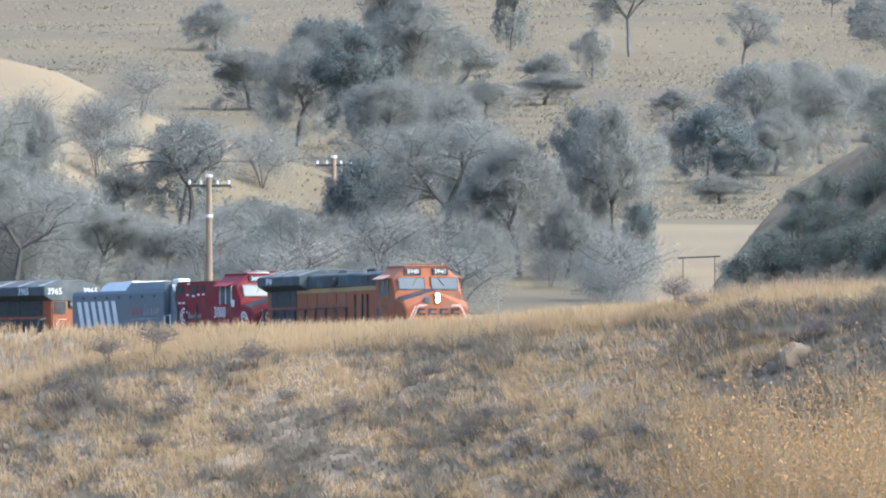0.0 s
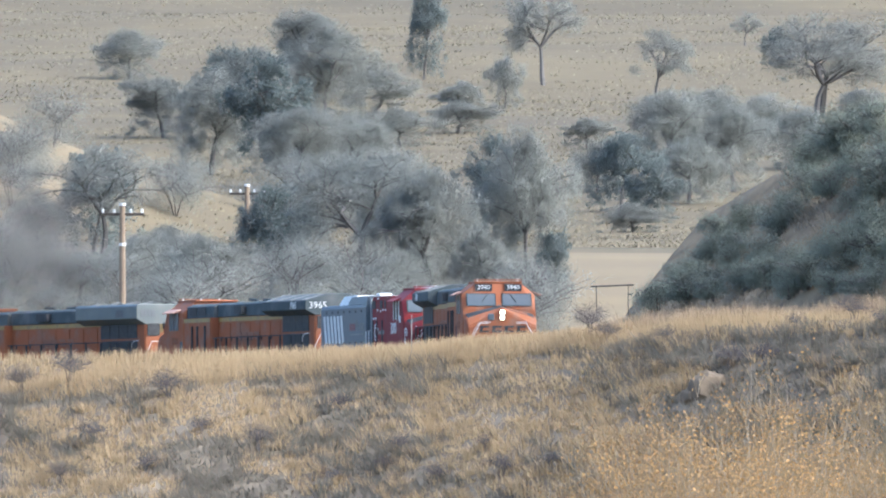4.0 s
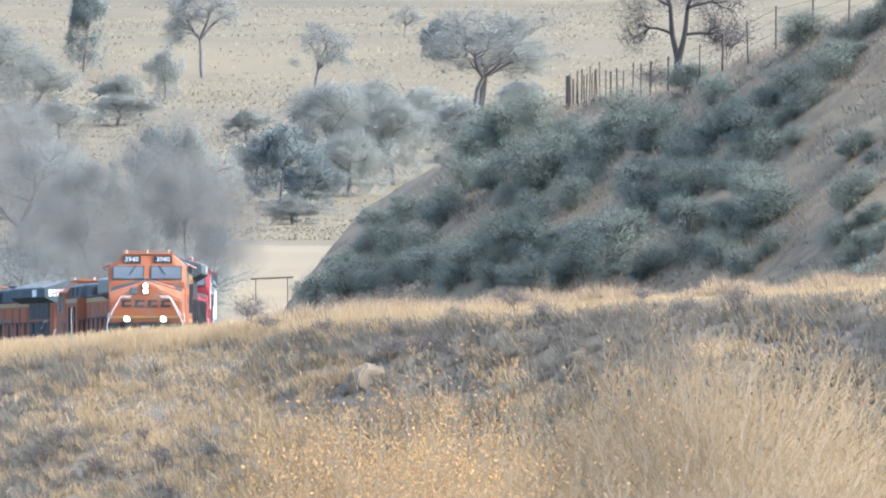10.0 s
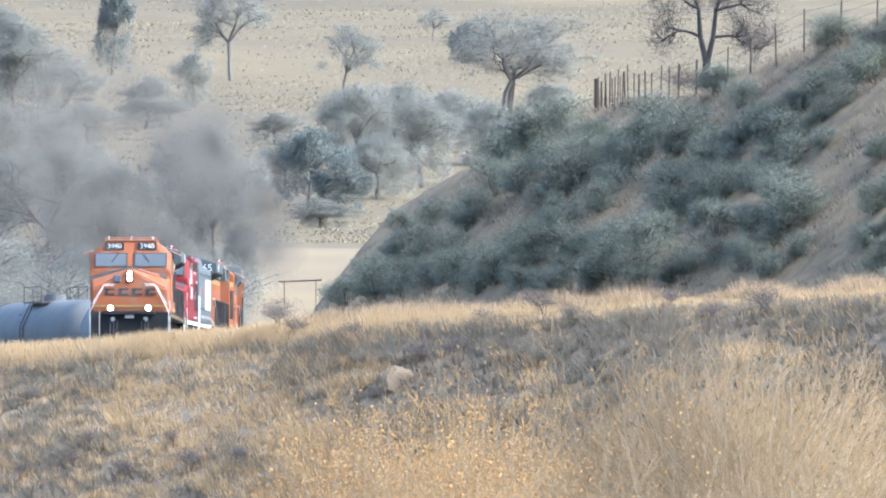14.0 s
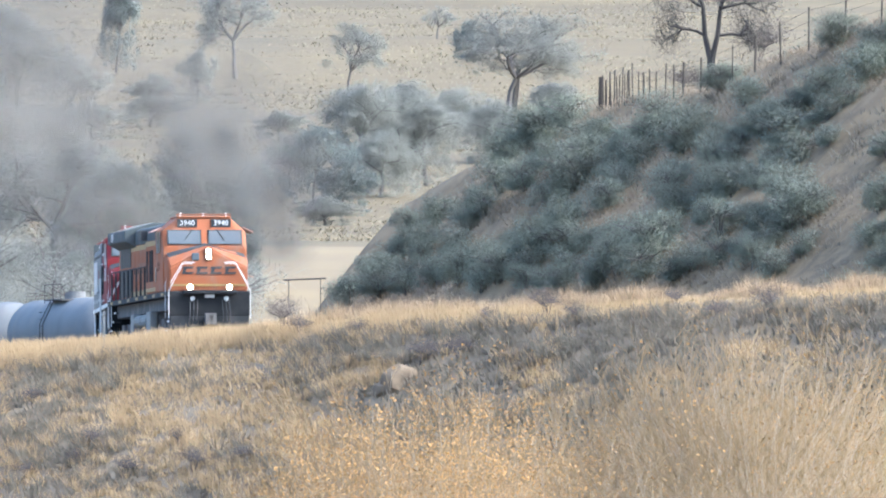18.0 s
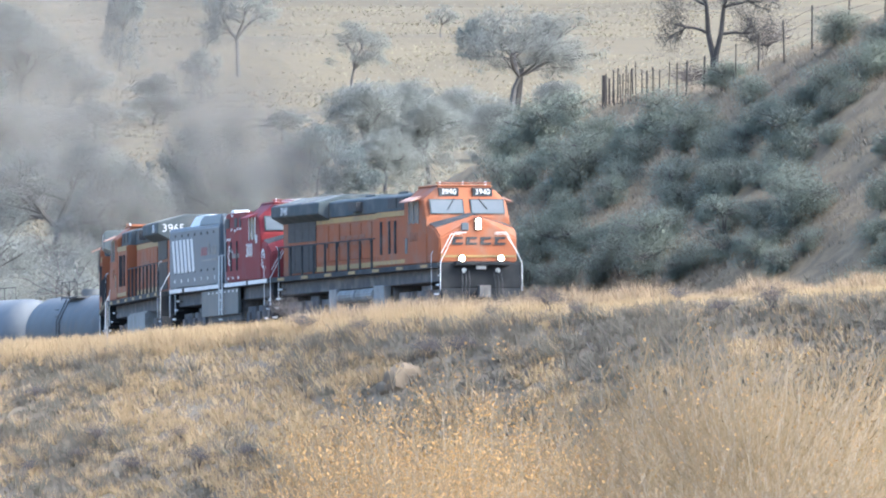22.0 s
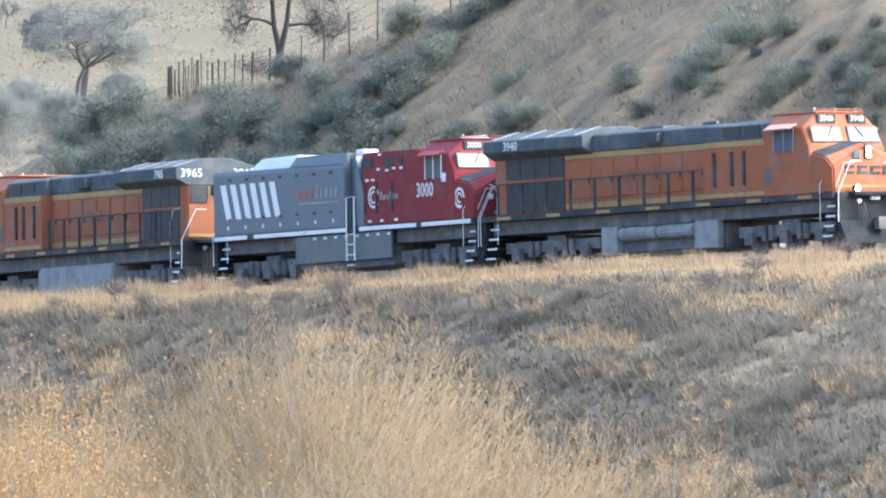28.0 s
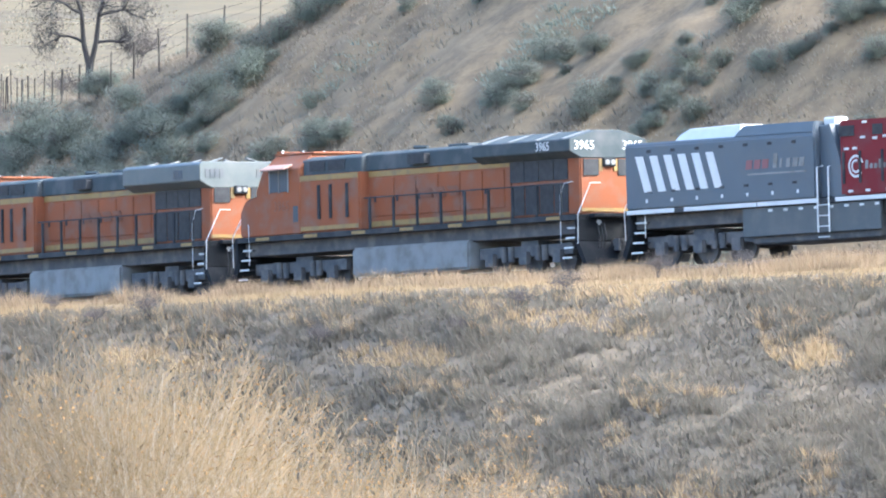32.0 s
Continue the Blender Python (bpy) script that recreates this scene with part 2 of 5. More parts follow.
def vnoise(x, y, size, seed):
    """Smooth value noise on a plane, about -1 to 1."""
    g = np.random.RandomState(seed).uniform(-1, 1, (64, 64))
    u, v = x / size, y / size
    iu, iv = np.floor(u).astype(int), np.floor(v).astype(int)
    fu, fv = u - iu, v - iv
    fu, fv = fu * fu * (3 - 2 * fu), fv * fv * (3 - 2 * fv)
    a, b, c, d = g[iu % 64, iv % 64], g[(iu + 1) % 64, iv % 64], g[iu % 64, (iv + 1) % 64], g[(iu + 1) % 64, (iv + 1) % 64]
    return (a * (1 - fu) + b * fu) * (1 - fv) + (c * (1 - fu) + d * fu) * fv


def smooth(a, b, v):
    t = np.clip((v - a) / (b - a), 0, 1)
    return t * t * (3 - 2 * t)


def track_offset(x, y):
    """Signed distance from the track, positive on its far side, with the height of the rails there."""
    x, y = np.atleast_1d(x).astype(float), np.atleast_1d(y).astype(float)
    u, z = np.empty(x.shape), np.empty(x.shape)
    sx, sy = tx[::3], ty[::3]
    dxs, dys, zs = np.sin(th)[::3], -np.cos(th)[::3], tz[::3]
    for i in range(0, len(x), 4000):
        q = (x[i:i + 4000, None] - sx) ** 2 + (y[i:i + 4000, None] - sy) ** 2
        k = q.argmin(1)
        rx, ry = x[i:i + 4000] - sx[k], y[i:i + 4000] - sy[k]
        u[i:i + 4000] = np.sqrt(rx ** 2 + ry ** 2) * np.sign(dxs[k] * ry - dys[k] * rx)
        z[i:i + 4000] = zs[k]
    return u, z


def terrain(x, y):
    """Height of the ground and its zone: 0 grassy slope, 1 railway bed, 2 cut hillside, 3 far pasture, 4 golden ridge."""
    x, y = np.atleast_1d(x).astype(float), np.atleast_1d(y).astype(float)
    yy = np.maximum(y, 200)
    col = 784 + F * x / yy
    u, rz = track_offset(x, y)
    dc = crest_d(col)
    zc = (HORIZON - crest_row(col)) / F * dc
    ahead = dc - y
    bed = rz - 0.75
    # near slope down to the creek and up again to the viewer's own bank
    soft = np.clip(ahead, 0, 45)
    down = 0.34 * soft * soft / (soft + 2.5) + 0.12 * np.clip(ahead - 45, 0, 60)
    near = zc - down + 0.5 * vnoise(x, y, 7, 1) * smooth(4, 14, ahead) + 0.18 * vnoise(x, y, 2.2, 2) * smooth(1, 6, ahead)
    bank = -1.7 - 0.02 * y
    near = np.where(y < 760, near + (np.minimum(bank, -7.5) - near) * smooth(760, 400, y), near)
    near = np.where(y < 400, bank, near)
    # behind the crest the ground dips to the railway bed
    back = zc + (bed - zc) * smooth(1.5, 9, -ahead)
    back = np.where(abs(u) < 3.2, bed, back)
    far = far_z(y) + smooth(1200, 1700, y) * (2.5 * vnoise(x, y, 160, 3) + 0.8 * vnoise(x, y, 45, 4))
    ridge = (HORIZON - ridge_row(col)) / F * 1650 - 0.10 * abs(y - 1650) + 0.8 * vnoise(x, y, 60, 5)
    far = np.maximum(far, ridge)
    far = bed + (far - bed) * smooth(8, 60, abs(u))
    z = np.where(ahead > 0, near, back)
    behind = (ahead < -6) & (u > 0)
    z = np.where((ahead < -6) & (u > 8), far, z)
    rise = np.maximum(u - 4.6, 0)
    gully = 0.55 * vnoise(x * 1.0 + y * 0.55, y * 0.16, 3.2, 6) + 0.35 * vnoise(x, y, 1.7, 7)
    face = bed + 0.82 * rise + gully * smooth(0, 4, rise)
    face = np.where(rise > 16, face - 0.45 * (rise - 16), face)
    sight = (HORIZON - hill_row(col)) / F * y
    hill = np.minimum(face, sight)
    over = np.maximum(face - sight, 0)
    hill = hill - 0.25 * over
    hilly = behind & (rise > 0) & (ahead < 0) & (hill > z)
    z = np.where(hilly, hill, z)
    zone = np.where(hilly, 2, np.where(abs(u) < 3.6, 1, np.where((y > 1080) | ((ahead < -6) & (u > 9)), 3, 0)))
    zone = np.where(hilly & (over > 0.3), 0, zone)
    zone = np.where((zone == 3) & (y > 1290) & (y < 1480) & (col > 440) & (col < 660), 4, zone)
    zone = np.where((zone == 3) & (ridge > far_z(y) + 0.5), 4, zone)
    return z, zone


def hit(col, row, start=700.0, stop=3200.0, step=1.0):
    """Where the line of sight through a column and row of the reference view first meets the ground."""
    d = np.arange(start, stop, step)
    x, z = (col - 784) / F * d, (HORIZON - row) / F * d
    g = terrain(x, d)[0]
    k = np.argmax(g >= z) if (g >= z).any() else len(d) - 1
    return Vector((x[k], d[k], g[k]))


def ground_at(x, y):
    return float(terrain(x, y)[0][0])


def steps(*spans):
    out = []
    for a, b, n in spans:
        out.extend(np.linspace(a, b, n, endpoint=False))
    return np.array(out)


def build_ground():
    gx = steps((-4200, -700, 14), (-700, -120, 24), (-120, -42, 40), (-42, 0, 90), (0, 80, 110), (80, 150, 35), (150, 700, 24), (700, 4201, 15))
    gy = steps((-600, 0, 6), (0, 700, 18), (700, 820, 16), (820, 985, 200), (985, 1180, 130), (1180, 1500, 80), (1500, 2700, 260), (2700, 5600, 30))
    X, Y = np.meshgrid(gx, gy)
    z, zone = terrain(X.ravel(), Y.ravel())
    nx, ny = len(gx), len(gy)
    idx = np.arange(nx * ny).reshape(ny, nx)
    f = np.stack([idx[:-1, :-1], idx[:-1, 1:], idx[1:, 1:], idx[1:, :-1]], -1).reshape(-1, 4)
    me = bpy.data.meshes.new("ground")
    me.from_pydata(np.stack([X.ravel(), Y.ravel(), z], 1).tolist(), [], f.tolist())
    for m in (SLOPE, BALLAST, CUT, PASTURE, RIDGE):
        me.materials.append(m)
    me.polygons.foreach_set("material_index", zone[f].max(1).astype(int))
    me.polygons.foreach_set("use_smooth", [True] * len(f))
    return tagged(new("ground", me), "dry grassy hillside and railway cutting in a valley", "ground", kind="structure")


build_ground()

# ---- building blocks ----
def box(bm, x0, x1, y0, y1, z0, z1):
    v = [bm.verts.new((x, y, z)) for x in (x0, x1) for y in (y0, y1) for z in (z0, z1)]
    for q in ((0, 1, 3, 2), (4, 6, 7, 5), (0, 4, 5, 1), (2, 3, 7, 6), (0, 2, 6, 4), (1, 5, 7, 3)):
        bm.faces.new([v[i] for i in q])
    return bm


def loft(bm, rings, caps=True):
    """Skin closed rings of equal count one after another."""
    vs = [[bm.verts.new(p) for p in r] for r in rings]
    n = len(vs[0])
    for a, b in zip(vs, vs[1:]):
        for i in range(n):
            bm.faces.new((a[i], a[(i + 1) % n], b[(i + 1) % n], b[i]))
    if caps:
        bm.faces.new(vs[0][::-1])
        bm.faces.new(vs[-1])
    return bm


def tube(bm, pts, r, n=6, r1=None):
    """A round bar along points, tapering from r to r1."""
    pts = [Vector(p) for p in pts]
    rings = []
    for i, p in enumerate(pts):
        d = (pts[min(i + 1, len(pts) - 1)] - pts[max(i - 1, 0)]).normalized()
        a = d.orthogonal().normalized() if abs(d.z) > 0.9 else Vector((-d.y, d.x, 0)).normalized()
        b = d.cross(a)
        q = r if r1 is None else r + (r1 - r) * i / (len(pts) - 1)
        rings.append([p + q * (math.cos(2 * math.pi * k / n) * a + math.sin(2 * math.pi * k / n) * b) for k in range(n)])
    return loft(bm, rings)


def disc(bm, c, axis, r, depth, n=16):
    a = Vector(axis).normalized()
    return tube(bm, [Vector(c) - a * depth / 2, Vector(c) + a * depth / 2], r, n)


def bevel(bm, w=0.04, seg=2):
    bmesh.ops.bevel(bm, geom=bm.edges[:], offset=w, segments=seg, affect="EDGES", clamp_overlap=True)
    return bm


def part(name, bm, material, parent, label=""):
    """One mesh object under a thing or under a part."""
    bmesh.ops.recalc_face_normals(bm, faces=bm.faces)
    me = bpy.data.meshes.new(name)
    bm.to_mesh(me)
    bm.free()
    me.materials.append(material)
    ob = new(name, me)
    if parent:
        ob.parent = parent
    return tagged(ob, label) if label else ob


def B(*b):
    return box(bmesh.new(), *b)


def lettering(name, text, height, m, material, parent, label="", depth=0.008, wide=1.0):
    """Raised lettering in the built-in font, centred at the pose m, facing its +z."""
    if not text:
        bm = bmesh.new()
        for i in range(4):
            box(bm, (i - 2) * 0.62 * height, ((i - 2) * 0.62 + 0.5) * height, -height / 2, height / 2, -depth, depth)
        bmesh.ops.transform(bm, matrix=m, verts=bm.verts)
        return part(name, bm, material, parent, label)
    cu = bpy.data.curves.new(name, "FONT")
    cu.body, cu.size, cu.extrude, cu.align_x, cu.align_y = text, height * 1.4, depth, "CENTER", "CENTER"
    cu.resolution_u = 2
    tmp = bpy.data.objects.new(name, cu)
    me = bpy.data.meshes.new_from_object(tmp)
    bpy.data.objects.remove(tmp)
    me.transform(m @ Matrix.Diagonal((wide, 1, 1, 1)))
    me.materials.append(material)
    ob = new(name, me)
    ob.parent = parent
    return tagged(ob, label) if label else ob


def on_side(x, z, side, off):
    """A pose on a car's side wall, +z outwards; side 1 is its left, -1 its right."""
    r = Matrix(((1, 0, 0), (0, 0, -1), (0, 1, 0))).to_4x4() if side < 0 else Matrix(((-1, 0, 0), (0, 0, 1), (0, 1, 0))).to_4x4()
    return Matrix.Translation((x, side * off, z)) @ r


def on_end(y, z, x, front_=1):
    r = Matrix(((0, 0, 1), (1, 0, 0), (0, 1, 0))).to_4x4() if front_ > 0 else Matrix(((0, 0, -1), (-1, 0, 0), (0, 1, 0))).to_4x4()
    return Matrix.Translation((x, y, z)) @ r


def skew_bar(bm, x, z, w, h, lean, side, off, t=0.012):
    """A slanted stripe on a side wall."""
    p = [(x, z), (x + w, z), (x + w + lean, z + h), (x + lean, z + h)]
    return loft(bm, [[(a, side * off, b) for a, b in p], [(a, side * (off + t), b) for a, b in p]])


CARS = []


def trucks(loco, centres, axles, wheel_r, gauge=0.72):
    for c in centres:
        bm = bmesh.new()
        half = max(axles) + 0.75
        for s in (-1, 1):
            box(bm, c - half, c + half, s * 1.0 - 0.09, s * 1.0 + 0.09, 0.62, 0.98)
            for a in axles:
                box(bm, c + a - 0.22, c + a + 0.22, s * 1.16 - 0.09, s * 1.16 + 0.09, 0.36, 0.78)
            for a, b in zip(axles, axles[1:]):
                disc(bm, (c + (a + b) / 2 - 0.2, s * 1.15, 0.72), (0, 0, 1), 0.11, 0.5, 8)
                disc(bm, (c + (a + b) / 2 + 0.2, s * 1.15, 0.72), (0, 0, 1), 0.11, 0.5, 8)
        box(bm, c - 0.5, c + 0.5, -0.95, 0.95, 0.7, 1.15)
        tr = part("truck", bm, UNDER, loco, "grimy dark cast truck frame")
        for a in axles:
            bm = bmesh.new()
            for s in (-1, 1):
                disc(bm, (c + a, s * gauge, wheel_r), (0, 1, 0), wheel_r, 0.13, 20)
            disc(bm, (c + a, 0, wheel_r), (0, 1, 0), 0.09, 1.3, 8)
            part("wheelset", bm, UNDER, tr, "dark steel wheelset")


def coupler(loco, x, d):
    bm = bmesh.new()
    box(bm, min(x, x - 0.75 * d), max(x, x - 0.75 * d), -0.1, 0.1, 0.72, 1.02)
    box(bm, min(x, x - 0.28 * d), max(x, x - 0.28 * d), -0.2, 0.2, 0.68, 1.08)
    part("coupler", bm, UNDER, loco, "rust-brown knuckle coupler")


def handrail(loco, pts, r, material, name="handrail", label=""):
    return part(name, tube(bmesh.new(), pts, r, 5), material, loco, label)


def end_gear(loco, d, xe, front_end):
    """Platform end, steps, plough, grab rails and hoses at one end; d is 1 at the front."""
    x = d * xe
    bm = bmesh.new()
    box(bm, min(x, x - d * 0.18), max(x, x - d * 0.18), -1.48, 1.48, 1.0, 1.9)
    part("end_sheet", bevel(bm, 0.03, 1), PILOT, loco, "black end sheet under the platform")
    bm = bmesh.new()
    loft(bm, [[(x + d * 0.02, -1.45, 1.0), (x + d * 0.02, 1.45, 1.0), (x - d * 0.25, 1.45, 1.0), (x - d * 0.25, -1.45, 1.0)],
              [(x + d * 0.42, -1.4, 0.22), (x + d * 0.42, 1.4, 0.22), (x + d * 0.2, 1.4, 0.22), (x + d * 0.2, -1.4, 0.22)]])
    part("plough", bm, PILOT, loco, "black snow plough")
    bm = bmesh.new()
    box(bm, min(x, x + d * 0.3), max(x, x + d * 0.3), -1.0, 1.0, 1.78, 1.92)
    part("anticlimber", bevel(bm, 0.03, 1), PILOT, loco)
    for s in (-1, 1):
        for k in range(4):
            xa = x - d * (0.55 - 0.0 * k)
            step = part("step", B(xa - 0.28, xa + 0.28, s * (1.18 + 0.07 * (3 - k)) - 0.13, s * (1.18 + 0.07 * (3 - k)) + 0.13, 0.45 + 0.33 * k, 0.49 + 0.33 * k), BLACK, loco)
            part("step_edge", B(xa - 0.27, xa + 0.27, s * (1.315 + 0.07 * (3 - k)) - 0.012, s * (1.315 + 0.07 * (3 - k)) + 0.012, 0.44 + 0.33 * k, 0.50 + 0.33 * k), WHITE, step, "white painted step edge")
        handrail(loco, [(x - d * 0.95, s * 1.5, 0.95), (x - d * 0.95, s * 1.5, 2.55), (x - d * 0.75, s * 1.47, 2.95), (x - d * 0.35, s * 1.4, 3.0)] if not front_end else
                 [(x - d * 0.95, s * 1.52, 0.95), (x - d * 0.95, s * 1.52, 2.2), (x - d * 0.6, s * 1.35, 2.75), (x - d * 0.6, s * 1.3, 3.0)], 0.015, WHITE, "grab_rail", "white painted grab rail")
        handrail(loco, [(x + d * 0.05, s * 1.5, 0.9), (x + d * 0.08, s * 1.5, 1.9), (x + d * 0.05, s * 1.05, 2.75), (x + d * 0.05, s * 0.95, 2.95), (x + d * 0.05, s * 0.55, 2.95)], 0.015, WHITE, "grab_rail", "white painted grab rail")
        for k in range(3):
            hose = tube(bmesh.new(), [(x + d * 0.06, s * (0.45 + 0.13 * k), 1.6), (x + d * 0.22, s * (0.47 + 0.13 * k), 1.2), (x + d * 0.16, s * (0.5 + 0.13 * k), 0.75)], 0.022, 5)
            part("air_hose", hose, BLACK, loco, "hanging black rubber air hose")
        part("marker_plate", disc(bmesh.new(), (x + d * 0.03, s * 0.62, 1.62), (1, 0, 0), 0.09, 0.05, 10), WHITE, loco)
    handrail(loco, [(x + d * 0.1, -0.5, 0.55), (x + d * 0.12, -1.35, 0.6)], 0.022, WHITE, "lift_bar", "white uncoupling lift bar")
    handrail(loco, [(x + d * 0.1, 0.5, 0.55), (x + d * 0.12, 1.35, 0.6)], 0.022, WHITE, "lift_bar", "white uncoupling lift bar")
    coupler(loco, d * (xe + 0.55), d)


def windscreen(loco, x0, z0, x1, z1, paint):
    """Two raked panes with dark gaskets, on the cab's front; (x0, z0) is the sill."""
    d = Vector((x1 - x0, 0, z1 - z0))
    for s in (-1, 1):
        fr, gl = bmesh.new(), bmesh.new()
        for bm, y0, y1, a, b, off, t in ((fr, 0.12, 1.38, 0.02, 0.98, 0.012, 0.03), (gl, 0.17, 1.33, 0.08, 0.92, 0.03, 0.03)):
            p = [(y0, a), (y1, a), (y1, b), (y0, b)]
            loft(bm, [[(x0 + d.x * v + off + k, s * u, z0 + d.z * v) for u, v in p] for k in (0, t)])
        frame_ = part("windscreen_frame", fr, BLACK, loco, "black rubber windscreen gasket")
        part("windscreen", gl, GLASS, frame_, "dark reflective windscreen pane")
        part("wiper", tube(bmesh.new(), [(x1 + 0.07, s * 0.45, z1), (x0 + d.x * 0.35 + 0.09, s * 0.72, z0 + d.z * 0.35)], 0.018, 4), BLACK, frame_, "thin black wiper arm")


def cab(loco, paint, number, roof_mat, lamp_on, white_marks):
    """Wide nose and cab at the front end."""
    sect = lambda x, hw, zb, zt, ch: [(x, -hw, zb), (x, hw, zb), (x, hw, zt - ch), (x, hw - ch * 1.15, zt), (x, -hw + ch * 1.15, zt), (x, -hw, zt - ch)]
    bm = loft(bmesh.new(), [sect(6.1, 1.54, 1.9, 4.62, 0.5), sect(8.3, 1.54, 1.9, 4.62, 0.5), sect(8.72, 1.54, 1.9, 3.55, 0.12)])
    c = part("cab", bevel(bm, 0.035, 1), paint, loco)
    bm = loft(bmesh.new(), [[(8.6, -1.5, 1.9), (8.6, 1.5, 1.9), (8.6, 1.5, 3.28), (8.6, 0, 3.66), (8.6, -1.5, 3.28)],
                            [(9.55, -1.48, 1.9), (9.55, 1.48, 1.9), (9.55, 1.48, 3.1), (9.55, 0, 3.58), (9.55, -1.48, 3.1)],
                            [(9.9, -1.42, 1.9), (9.9, 1.42, 1.9), (9.9, 1.42, 2.75), (9.86, 0, 3.5), (9.9, -1.42, 2.75)]])
    part("nose", bevel(bm, 0.05, 2), paint, loco)
    bm = loft(bmesh.new(), [[(x, -h, za), (x, 0, zc), (x, h, za), (x, h, za - 0.03), (x, 0, zc - 0.03), (x, -h, za - 0.03)] for x, h, za, zc in ((8.66, 1.42, 3.315, 3.675), (9.5, 1.4, 3.15, 3.605))])
    part("nose_top", bm, BLACK, loco, "dull black anti-glare nose top")
    windscreen(loco, 8.69, 3.62, 8.475, 4.18, paint)
    bm = box(bmesh.new(), 6.0, 8.36, -1.0, 1.0, 4.6, 4.68)
    part("cab_roof", bevel(bm, 0.03, 1), roof_mat, loco)
    for s in (-1, 1):
        board = part("number_board", B(8.3, 8.47, s * 0.62 - 0.36, s * 0.62 + 0.36, 4.27, 4.56), BLACK, loco, "black number board with white numerals")
        lettering("numerals", number, 0.2, on_end(s * 0.62, 4.42, 8.475), WHITE, board, "white road number")
        win = part("side_window", B(6.75, 7.85, s * 1.545 - 0.02, s * 1.545 + 0.02, 3.35, 4.1), GLASS, loco, "dark cab side window")
        for a in (6.72, 7.28, 7.84):
            part("window_post", B(a, a + 0.05, s * 1.57 - 0.015, s * 1.57 + 0.015, 3.32, 4.12), WHITE if white_marks else TANKGREY, win, "pale window post")
        bm = loft(bmesh.new(), [[(6.55, s * 1.5, 4.28), (8.0, s * 1.5, 4.28), (8.0, s * 1.5, 4.23), (6.55, s * 1.5, 4.23)],
                                [(6.55, s * 1.86, 4.12), (8.0, s * 1.86, 4.12), (8.0, s * 1.86, 4.08), (6.55, s * 1.86, 4.08)]])
        part("sun_visor", bm, FADEDVISOR if paint == ORANGE else paint, loco, "faded awning over the side window")
        hous = part("ditch_light", disc(bmesh.new(), (10.22, s * 0.72, 2.04), (1, 0, 0), 0.12, 0.16, 14), BLACK, loco, "ditch light housing")
        part("ditch_lamp", disc(bmesh.new(), (10.31, s * 0.72, 2.04), (1, 0, 0), 0.1, 0.03, 14), LAMP if lamp_on else TANKGREY, hous, "lit ditch lamp" if lamp_on else "unlit lamp lens")
        handrail(loco, [(9.95, s * 0.6, 2.9), (9.95, s * 1.0, 2.9), (10.1, s * 1.42, 2.2)], 0.013, WHITE, "nose_rail", "white painted nose handrail")
    hl = part("headlight", bevel(B(9.84, 9.95, -0.13, 0.13, 3.02, 3.48), 0.02, 1), BLACK, loco, "headlight housing")
    for z in (3.36, 3.15):
        part("headlamp", disc(bmesh.new(), (9.965, 0, z), (1, 0, 0), 0.088, 0.03, 14), LAMP if lamp_on else TANKGREY, hl, "lit headlamp" if lamp_on else "unlit lamp lens")
    part("nose_window", bevel(B(9.88, 9.94, -0.62, -0.34, 3.02, 3.3), 0.03, 1), GLASS, loco, "small dark nose door window")
    for y in (-1.05, 0.0, 1.05):
        part("antenna", tube(bmesh.new(), [(8.1, y * 0.8, 4.66), (8.1, y * 0.8, 4.8)], 0.035, 6), WHITE, loco)
    handrail(loco, [(8.2, -1.0, 4.74), (8.2, 1.0, 4.74)], 0.022, paint, "roof_rail")


def side_logo(loco, x, z, side, off, material):
    """The railway's name as a plain slanted mark."""
    for k in range(4):
        bm = skew_bar(bmesh.new(), x - 1.5 + k * 0.78, z - 0.17, 0.6, 0.13, 0.1, side, off)
        skew_bar(bm, x - 1.42 + k * 0.78, z + 0.04, 0.6, 0.13, 0.1, side, off)
        skew_bar(bm, x - 1.5 + k * 0.78, z - 0.17, 0.16, 0.34, 0.2, side, off)
        part("side_mark", bm, material, loco, "dark slanted lettering mark")


